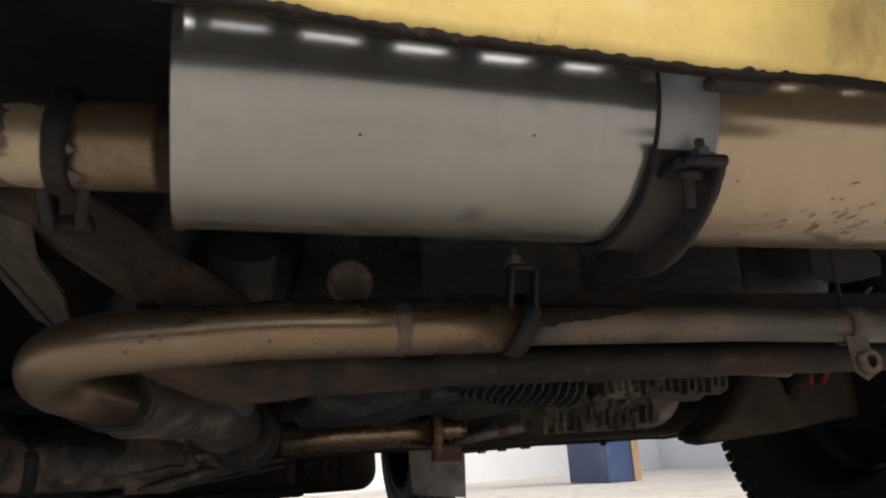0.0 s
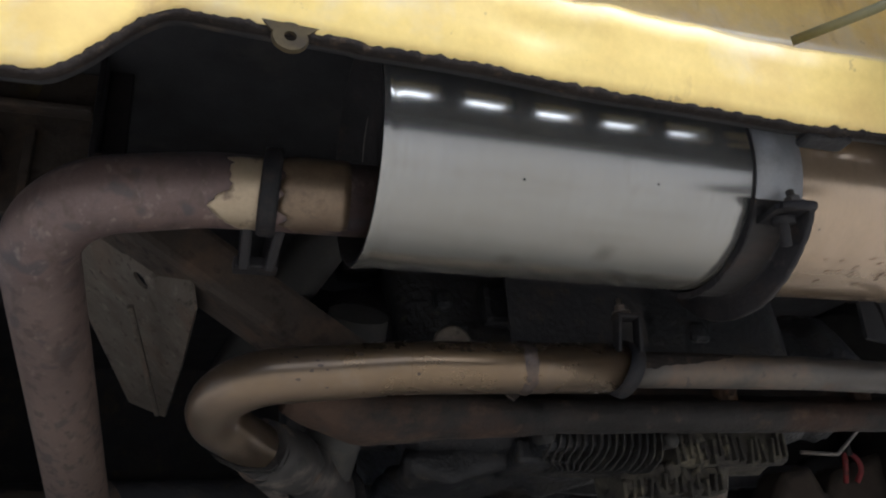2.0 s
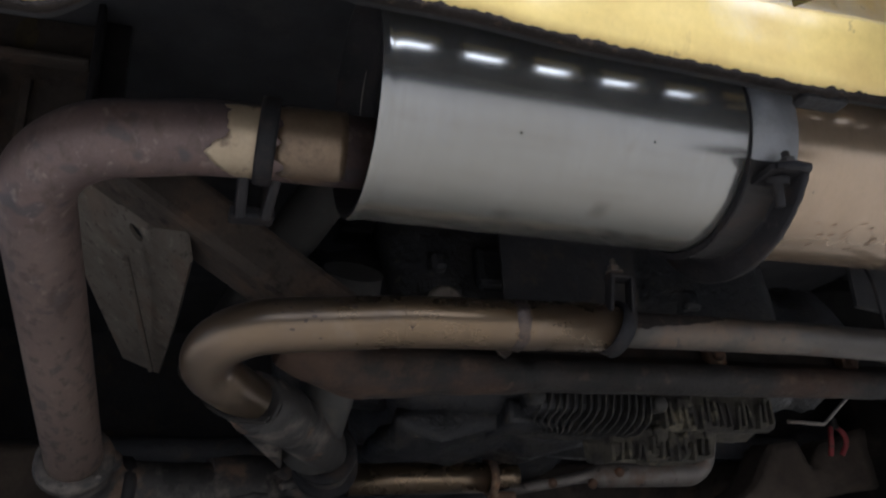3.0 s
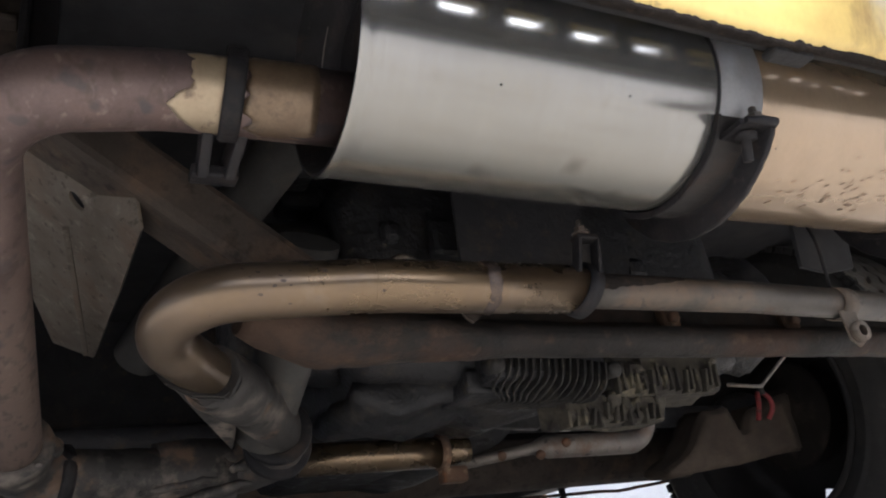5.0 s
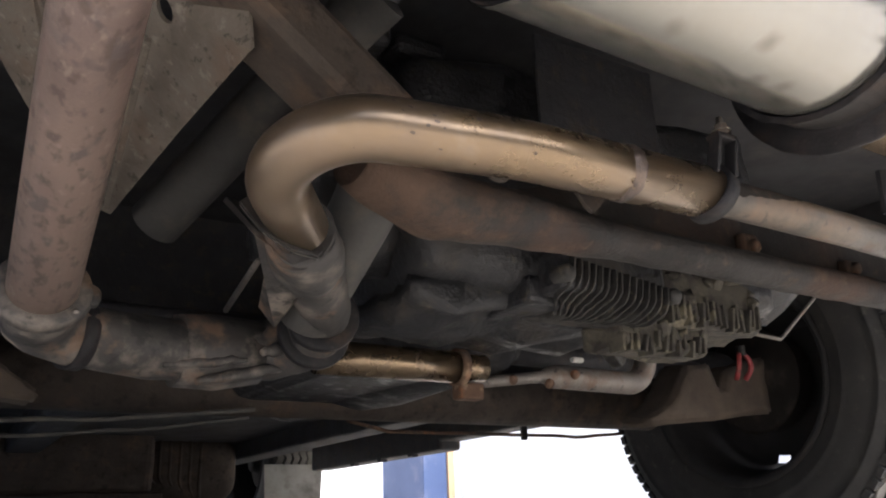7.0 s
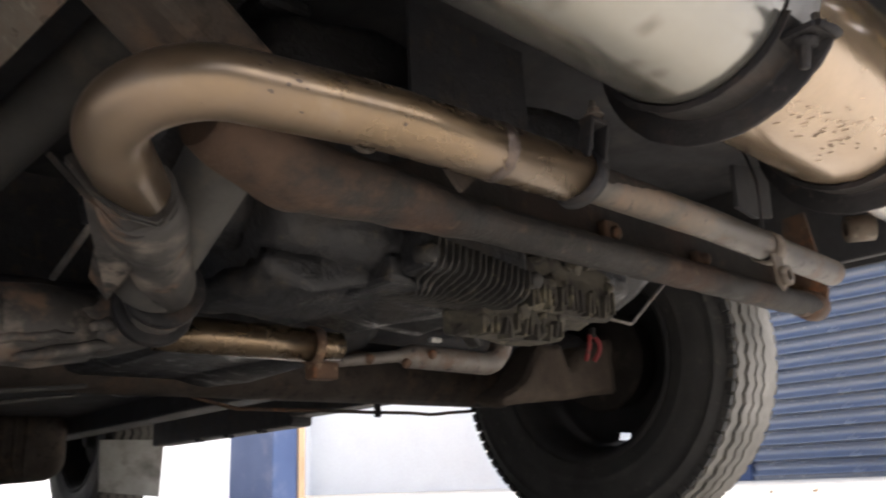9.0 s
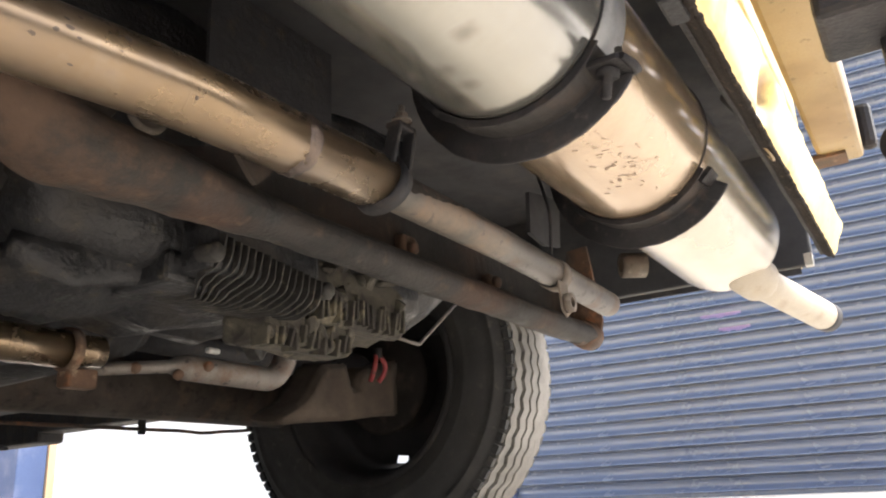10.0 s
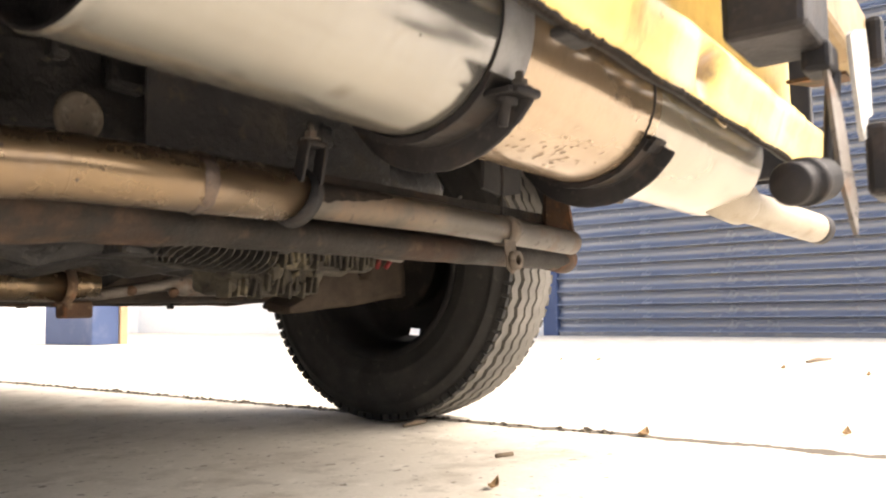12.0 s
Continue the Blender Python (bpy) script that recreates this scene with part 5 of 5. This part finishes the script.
def body_shell():
    L, Rr = XC - 1.10, XC + 1.10
    # rear valance: rolled lower edge, a crease, and the recess behind the bumper
    bm = B()
    n = 376

    def low(x):
        if x < -0.37:
            return 0.430
        if x < -0.30:
            u = (x + 0.37) / 0.07
            return 0.430 + 0.0534 * (3 * u * u - 2 * u ** 3)
        return max(0.4648, 0.4834 - 0.0536 * (x + 0.30)) + 0.0012 * math.sin(x * 37) * (x > -0.2)

    def slot(x):
        """A row of open slots in the ledge behind the bumper."""
        return -0.15 < x < 0.95 and 0.17 < ((x + 0.078) / 0.0595 + 0.5) % 1.0 < 0.83

    def crease(x):
        """The fold where the face turns in to the slotted ledge."""
        return 0.0505 + (low(x) if x > -0.30 else 0.4834)

    def dents(x):
        return 0.024 * math.exp(-((x - 0.405) / 0.026) ** 2) + 0.006 * math.exp(-((x + 0.085) / 0.022) ** 2)

    rows = []
    for i in range(n + 1):
        x = L + 0.03 + (1.0 - L - 0.03) * i / n
        z0 = low(x)
        dent = dents(x)
        ripple = 0.0026 * noise.noise(V(x * 9, 3.1, 0.4)) + (0.0014 + 0.004 * math.exp(-((x + 0.06) / 0.10) ** 2)) * noise.noise(V(x * 34, 7.1, 2.4))
        zc = crease(x)
        prof = [(0.412, z0 + 0.008), (0.402, z0), (0.394 + dent * 0.15, z0 + 0.001), (0.389 + dent * 0.3, z0 + 0.007), (0.384 + dent * 0.8, max(z0 + 0.024, zc - 0.040)), (0.378 + dent + ripple, zc - 0.012), (0.374 + ripple, zc), (0.376 + ripple, zc + 0.0060), (0.389, zc + 0.0105), (0.432, zc + 0.037), (0.438, 0.60), (0.438, 0.68), (0.41, 0.70), (0.41, 0.95)]
        rows.append([bm.verts.new((x, y, z)) for y, z in prof])
    for a, b in zip(rows, rows[1:]):
        for j in range(len(a) - 1):
            if j == 7 and slot(a[j].co.x):
                continue
            f = bm.faces.new((a[j], b[j], b[j + 1], a[j + 1]))
            f.smooth = True
            f.material_index = 1 if j < 2 else 0
    bmesh.ops.recalc_face_normals(bm, faces=bm.faces)
    val = part("rear_valance", bm, M_YELLOW, van, "faded yellow painted rear valance with a rough lower edge")
    val.data.materials.append(M_CRUST)
    md = val.modifiers.new("thickness", "SOLIDIFY")
    md.thickness, md.offset = 0.0016, 1.0
    # black lining of the inner side
    bm = B()
    rows = []
    for i in range(n + 1):
        x = L + 0.03 + (1.0 - L - 0.03) * i / n
        z0 = low(x)
        rows.append([bm.verts.new((x, y, z)) for y, z in ((0.4135, z0 + 0.006), (0.406, z0 + 0.005), (0.398 + dents(x) * 0.6, z0 + 0.012), (0.404 + dents(x), crease(x) - 0.013), (0.410, crease(x) + 0.017), (0.438, crease(x) + 0.038), (0.4415, 0.60), (0.4415, 0.70), (0.4415, 0.74))])
    for a, b in zip(rows, rows[1:]):
        for j in range(len(a) - 1):
            if not (j == 3 and slot(a[j].co.x)):
                bm.faces.new((a[j], b[j], b[j + 1], a[j + 1])).smooth = True
    ln = part("inner_lining", bm, M_UNDERSEAL, val, "black undersealed inner side")
    md = ln.modifiers.new("thickness", "SOLIDIFY")
    md.thickness, md.offset = 0.001, -1.0
    # crumbling black grime along the lower edge, built as a thin uneven strip
    bm = B()
    pts = [V(L + 0.03 + (1.0 - L - 0.03) * i / 800, 0, 0) for i in range(801)]
    pts = [V(q.x, 0.3955 + 0.001 * noise.noise(q * 60), low(q.x) - 0.0006 + 0.0006 * noise.noise(q * 85 + V(0, 3, 0))) for q in pts]
    tube(bm, pts, [max(0.0010, 0.0027 + 0.0010 * noise.noise(q * 30 + V(5, 0, 0)) + (0.0017 * noise.noise(q * 150) + 0.0012 * noise.noise(q * 330)) * (1.0 if q.x < 0.18 else 0.4)) for q in pts], 8)
    part("edge_grime", bm, M_CRUST, val, "crumbling black grime along the edge")
    # round tab with a hole; its shade is put into the darkened yellow
    bm = B()
    lathe(bm, [(0, 0.0036), (0, 0.0100), (0.0025, 0.0108), (0.0025, 0.0036), (0, 0.0036)], (-0.241, 0.3912, 0.4742), (0, 1, 0), 32, False)
    plate(bm, [(-0.262, 0.3919, 0.490), (-0.2545, 0.3919, 0.4815), (-0.2515, 0.3919, 0.4775), (-0.2450, 0.3919, 0.4790), (-0.2370, 0.3919, 0.4790), (-0.2305, 0.3919, 0.4775), (-0.2255, 0.3919, 0.4820), (-0.212, 0.3919, 0.489)], (0, 1, 0), 0.0015)
    part("tab", bm, M_TAB, val, "rounded shaded yellow tab with a bolt hole")
    bm = B()
    tube(bm, [(0.486 + 0.016 * math.cos(t), 0.402 + 0.004 * math.sin(t), 0.464 + 0.007 * math.sin(t)) for t in np.linspace(0, 2 * math.pi, 17)], 0.0014, 8)
    part("wire_hook", bm, M_CREAM, val)
    bm = B()
    box(bm, (0.130, 0.400, 0.460), (0.170, 0.416, 0.468), 0.003)
    part("clip", bm, M_UNDERSEAL, val, "black clip on the valance edge")
    bm = B()
    box(bm, (0.985, 0.425, 0.452), (0.998, 0.438, 0.474), 0.002)
    part("stud", bm, M_WHITE, val)
    # bumper
    bm = B()
    bar(bm, (L + 0.06, 0.354, 0.667), (1.0, 0.354, 0.667), 0.066, 0.10, 0.008, (0, 0, 1))
    bp = part("bumper", bm, M_CREAM, van, "faded cream steel rear bumper with rusty edges")
    bm = B()
    box(bm, (0.985, 0.298, 0.630), (1.012, 0.325, 0.71), 0.010)
    part("end_cap", bm, M_BLACK, bp, "dark brown bumper end cap")
    bm = B()
    plate(bm, [(0.94, 0.345, 0.612), (0.94, 0.43, 0.612), (0.99, 0.40, 0.612), (0.99, 0.345, 0.612)], (0, 0, 1), 0.006)
    part("bracket", bm, M_RUST, bp, "brown bumper bracket")
    bm = B()
    tube(bm, fillet([(0.155, 0.41, 0.560), (0.19, 0.365, 0.558), (0.26, 0.33, 0.585), (0.32, 0.33, 0.615)], 0.05), 0.004, 10)
    part("cable", bm, M_CABLE, van, "olive-yellow cable under the bumper")
    # side, roof and floor panels close the body
    for x in (L, Rr - 0.03):
        bm = B()
        box(bm, (x, 0.47, 0.52), (x + 0.03, 4.75, 1.95), 0.01)
        part("side_panel", bm, M_YELLOW, van, "yellow painted body side")
    bm = B()
    box(bm, (L + 0.03, 0.44, 0.95), (Rr - 0.03, 0.47, 1.95), 0.005)
    part("tailgate", bm, M_YELLOW, van, "yellow painted tailgate")
    bm = B()
    box(bm, (L, 0.42, 1.95), (Rr, 4.75, 1.99), 0.01)
    part("roof", bm, M_YELLOW, van)
    bm = B()
    box(bm, (L, 4.70, 0.45), (Rr, 4.75, 1.95), 0.01)
    part("front_panel", bm, M_YELLOW, van)
    bm = B()
    box(bm, (L + 0.03, 0.45, 0.74), (Rr - 0.03, 1.9, 0.78))
    part("engine_bay_floor", bm, M_BAY, van, "dusty black engine bay ceiling")
    bm = B()
    box(bm, (L + 0.03, 1.9, 0.40), (Rr - 0.03, 4.70, 0.44))
    for x in (XC - 0.45, XC + 0.35):
        box(bm, (x, 1.7, 0.34), (x + 0.10, 4.3, 0.41), 0.01)
    box(bm, (L + 0.03, 1.86, 0.40), (Rr - 0.03, 1.90, 0.78))
    part("floor_pan", bm, M_GRIME, van, "black grimy floor pan")
    # inner wings either side of the engine bay
    for x in (L + 0.031, Rr - 0.0345):
        bm = B()
        box(bm, (x, 0.475, 0.505), (x + 0.0035, 4.69, 0.80), 0)
        part("wheel_arch_liner", bm, M_BAY, van, "black grimy wheel arch liner")
    for x in (-0.82, 1.20):
        bm = B()
        box(bm, (x, 0.445, 0.505), (x + 0.02, 1.0, 0.78), 0.004)
        part("inner_wing", bm, M_BAY, van, "dusty black inner wing")
    # lower sill pieces
    bm = B()
    box(bm, (-0.72, 3.05, 0.200), (0.20, 3.42, 0.43), 0.03, seg=3)
    box(bm, (-0.30, 3.0, 0.182), (0.222, 3.10, 0.215), 0.008)
    bmesh.ops.subdivide_edges(bm, edges=bm.edges[:], cuts=3, use_grid_fill=True)
    for v in bm.verts:
        v.co += V(0, noise.noise(v.co * 11), noise.noise(v.co * 9 + V(2, 5, 1)) * 0.6) * 0.016
    part("front_crossmember", bm, M_CHANNEL, van, "dirty brown front crossmember")
    bm = B()
    box(bm, (0.19, 3.22, 0.186), (0.545, 3.62, 0.43), 0.075, seg=5)
    for q in bm.faces:
        q.smooth = True
    tank = part("fuel_tank", bm, M_CHANNEL, van, "brown rounded tank under the floor")
    for k in range(6):
        bm = B()
        u = 0.036 * k
        tube(bm, fillet([(0.215 + u, 3.224, 0.40), (0.215 + u, 3.220, 0.27 - 0.2 * u), (0.34 + u * 0.4, 3.262, 0.192), (0.34 + u * 0.3, 3.5, 0.187)], 0.05), 0.006, 8)
        part("rib", bm, M_CHANNEL, tank)
    # torsion tube behind the gearbox
    bm = B()
    tube(bm, [(-0.75, 1.62, 0.344), (1.02, 1.62, 0.344)], 0.055, 24)
    part("torsion_tube", bm, M_CHANNEL, van, "black torsion bar tube")
    bm = B()
    plate(bm, [(0.745, 3.52, 0.34), (1.005, 3.52, 0.34), (0.995, 3.52, 0.115), (0.755, 3.52, 0.145)], (0, 1, 0), 0.006)
    part("mudflap", bm, M_FLAP, van, "grey dusty mudflap")
    # thin pipe slung under the torsion tube, with a clip that holds it
    bm = B()
    tube(bm, [V(0.30 + 0.80 * k / 24, 1.786 + 0.006 * noise.noise(V(k * 0.35, 2, 1)), 0.2895 + 0.003 * noise.noise(V(k * 0.5, 5, 3)) + 0.020 * max(0.0, (3 - k) / 3) + 0.012 * max(0.0, (k - 20) / 4)) for k in range(25)], 0.0042, 10)
    br = part("brake_pipe", bm, M_RUST, van, "thin rusty brake pipe slung under the floor")
    bm = B()
    box(bm, (0.764, 1.780, 0.278), (0.778, 1.794, 0.312), 0.003)
    part("clip", bm, M_BLACK, br)
    # cables and hoses that cross under the torsion tube
    for k, (z, sag, y, r) in enumerate(((0.262, 0.010, 1.50, 0.0038), (0.252, 0.018, 1.53, 0.0030))):
        bm = B()
        tube(bm, [V(-0.72 + 0.72 * i / 20, y + 0.010 * noise.noise(V(i * 0.3, k, 2)), z + 0.024 * (i / 20) ** 2 - sag * math.sin(math.pi * i / 20) + 0.004 * noise.noise(V(i * 0.4, 3, k))) for i in range(21)], r, 10)
        part("cable", bm, M_HOSE, van, "dusty cable under the floor")
    # sill along the right and left edge of the floor
    for x in (0.86, -0.46):
        bm = B()
        box(bm, (x, 1.75, 0.326), (x + 0.08, 2.34, 0.42), 0.01)
        box(bm, (x, 2.32, 0.300), (x + 0.08, 3.3, 0.42), 0.01)
        if x < 0:
            box(bm, (-0.745, 1.70, 0.235), (-0.47, 3.3, 0.42), 0.03, seg=3)
        for k in range(3, 6):
            box(bm, (x - 0.004, 1.85 + 0.21 * k, 0.292), (x + 0.02, 1.88 + 0.21 * k, 0.305), 0.002)
        part("sill", bm, M_GRIME, van, "black rusty sill rail")
    return val


body_shell()


def tow_hitch():
    bm = B()
    box(bm, (0.225, 0.262, 0.462), (0.315, 0.322, 0.63), 0.006)
    box(bm, (0.288, 0.258, 0.446), (0.325, 0.280, 0.47), 0.004)
    box(bm, (0.10, 0.285, 0.64), (0.44, 0.325, 0.70), 0.008)
    t = part("tow_hitch", bm, M_BLACK, van, "black steel tow hitch with a drop plate")
    bm = B()
    lathe(bm, [(0, 0.0), (0, 0.015), (0.003, 0.017), (0.022, 0.017), (0.022, 0.0185), (0.040, 0.0185), (0.040, 0.0165), (0.058, 0.0165), (0.061, 0.015), (0.061, 0)], (0.298, 0.270, 0.362), (-0.9, 0.18, -0.15), 28)
    tube(bm, [(0.298, 0.270, 0.362), (0.308, 0.266, 0.365), (0.318, 0.262, 0.45)], 0.006, 14)
    part("trailer_socket", bm, M_BLACK, t, "black round trailer socket")
    bm = B()
    plate(bm, [(0.292, 0.262, 0.452), (0.312, 0.256, 0.42), (0.325, 0.250, 0.345), (0.315, 0.250, 0.318), (0.300, 0.256, 0.36)], (0.3, 1, 0), 0.004)
    part("side_plate", bm, M_ARM, t, "scuffed grey steel plate")
    bm = B()
    plate(bm, [(0.312, 0.247, 0.476), (0.322, 0.246, 0.482), (0.341, 0.240, 0.487), (0.349, 0.240, 0.470), (0.352, 0.240, 0.418), (0.342, 0.242, 0.414), (0.339, 0.242, 0.398), (0.331, 0.244, 0.394), (0.326, 0.245, 0.410), (0.318, 0.246, 0.440)], (0.3, 1, 0), 0.004)
    part("tag", bm, M_WHITE, t, "small white tag")
    bm = B()
    box(bm, (0.335, 0.225, 0.35), (0.40, 0.245, 0.41), 0.006)
    part("plug", bm, M_BLACK, t, "black plastic plug")


tow_hitch()


def bay_details():
    bm = B()
    lathe(bm, [(0, 0.022), (0.002, 0.023), (0.006, 0.021), (0.005, 0.017), (0.003, 0.016), (0.003, 0.0)], (-0.013, 0.795, 0.435), (0.05, -1, -0.1), 32)
    part("core_plug", bm, M_PLATE, van, "pale round metal disc on the engine")
    bm = B()
    plate(bm, [(0.07, 0.82, 0.40), (0.25, 0.82, 0.40), (0.25, 0.82, 0.62), (0.07, 0.82, 0.62)], (0, 1, 0), 0.004)
    part("engine_tin", bm, M_GRIME, van, "dark grey engine cover plate")
    bm = B()
    plate(bm, [(0.511, 0.66, 0.478), (0.500, 0.66, 0.412), (0.455, 0.66, 0.404), (0.415, 0.66, 0.410), (0.420, 0.66, 0.462)], (0, 1, 0), 0.005)
    part("hanger_plate", bm, M_BAY, van, "dull grey hanger plate")
    bm = B()
    lathe(bm, [(-0.018, 0.010), (-0.018, 0.019), (0.018, 0.019), (0.018, 0.010)], (0.755, 0.65, 0.443), (0.6, -0.8, 0), 24)
    part("bush", bm, M_PLATE, van, "dusty round hanger bush")
    bm = B()
    box(bm, (-0.86, 0.800, 0.560), (-0.388, 0.806, 0.738), 0.002)
    pan = part("inner_panel", bm, M_CHANNEL, van, "rusty brown inner panel with chipped yellow paint")
    for lo, hi in (((-0.86, 0.782, 0.676), (-0.392, 0.800, 0.684)), ((-0.452, 0.790, 0.562), (-0.443, 0.800, 0.655)), ((-0.500, 0.770, 0.562), (-0.470, 0.800, 0.640))):
        bm = B()
        box(bm, lo, hi, 0.002)
        part("ledge", bm, M_CHANNEL, pan)
    bm = B()
    box(bm, (-0.388, 0.760, 0.590), (-0.381, 0.808, 0.738), 0.002)
    box(bm, (-0.381, 0.790, 0.600), (-0.356, 0.806, 0.738), 0.002)
    part("flange_strip", bm, M_BLACK, pan, "dark sheet-metal flange")
    bm = B()
    ring = [V(-0.457 + (0.011 + 0.006 * noise.noise(V(math.cos(t) * 2, math.sin(t) * 2, 4))) * math.cos(t), 0.7990, 0.712 + (0.024 + 0.014 * noise.noise(V(math.cos(t) * 3, math.sin(t) * 3, 7))) * math.sin(t)) for t in np.linspace(0, 2 * math.pi, 28, endpoint=False)]
    plate(bm, ring, (0, -1, 0), 0.0006)
    part("paint_chip", bm, M_TAB, pan, "chip of yellow paint")
    rng = random.Random(11)
    for k in range(16):
        x, y, z = rng.uniform(-0.12, 0.62), rng.uniform(0.86, 1.0), rng.uniform(0.38, 0.62)
        bm = B()
        box(bm, (x, y, z), (x + rng.uniform(0.02, 0.08), y + 0.05, z + rng.uniform(0.02, 0.06)), 0.008)
        part("casting_boss", bm, M_OIL, van)


bay_details()


M_DEBRIS = material("dark_dirt", (0.075, 0.062, 0.045), 0.95, 0.0, (0.035, 0.030, 0.022), [((0.20, 0.17, 0.12), 60, 0.54, 0.64, 0.95, 0.0)], bump=0.5)


def litter():
    def twig(name, pts, r, label):
        bm = B()
        tube(bm, pts, r, 8)
        return tagged(link(name, bm, M_STICK), label, "twig")
    twig("twig", [(1.04, 1.295, 0.006), (1.08, 1.29, 0.010), (1.13, 1.30, 0.005)], [0.004, 0.006, 0.003], "dry brown twig on the concrete by the tyre")
    twig("twig", [(3.50, 0.95, 0.008), (3.64, 0.93, 0.012), (3.80, 0.90, 0.006)], [0.006, 0.01, 0.004], "thin dry stick on the concrete")
    twig("twig", [(0.845, 0.925, 0.004), (0.88, 0.912, 0.004)], 0.004, "short dry chip of wood on the concrete")
    rng = random.Random(3)
    bm = B()
    for k in range(420):
        y = rng.uniform(0.86, 4.2)
        r = rng.uniform(0.002, 0.007) * (1.6 if rng.random() < 0.06 else 1)
        at = V(1.205 + 0.02 * noise.noise(V(y * 5, 1, 1)) + rng.gauss(0, 0.012), y, r * 0.2)
        vs = bmesh.ops.create_icosphere(bm, subdivisions=1, radius=r, matrix=Matrix.Translation(at) @ Matrix.Rotation(rng.uniform(0, 6), 4, "Z") @ Matrix.Diagonal((1, rng.uniform(0.6, 1.8), rng.uniform(0.5, 0.9), 1)))["verts"]
        for v in vs:
            v.co += V(rng.gauss(0, 1), rng.gauss(0, 1), rng.gauss(0, 1)) * r * 0.16
    tagged(link("debris", bm, M_DEBRIS), "dark dirt and grit along a slab joint", "debris", kind="stuff")
    rng = random.Random(5)
    for k in range(14):
        x, y = (1.416, 0.451) if k == 0 else (rng.uniform(0.6, 3.5), rng.uniform(0.3, 2.6))
        bm = B()
        n, s = 7, rng.uniform(0.010, 0.022)
        top = [bm.verts.new((x + (j / n - 0.5) * s * 2, y + w * s * math.sin(math.pi * j / n) * 0.55, 0.003 + 0.006 * (j / n - 0.4) ** 2 * 6 + 0.003 * abs(w))) for w in (-1, 0, 1) for j in range(n + 1)]
        for w in range(2):
            for j in range(n):
                i = w * (n + 1) + j
                bm.faces.new((top[i], top[i + 1], top[i + n + 2], top[i + n + 1]))
        bmesh.ops.remove_doubles(bm, verts=bm.verts, dist=0.0003)
        ob = tagged(link("leaf", bm, M_LEAF), "small dry brown leaf on the concrete", "leaf", "fallen leaves")
        md = ob.modifiers.new("thickness", "SOLIDIFY")
        md.thickness = 0.0008


litter()

# everything to its true size, about the origin on the ground
bpy.context.view_layer.update()
for ob in list(scene.objects):
    if ob.parent is None and ob.type in ("MESH", "EMPTY"):
        ob.matrix_world = Matrix.Scale(SIZE, 4) @ ob.matrix_world
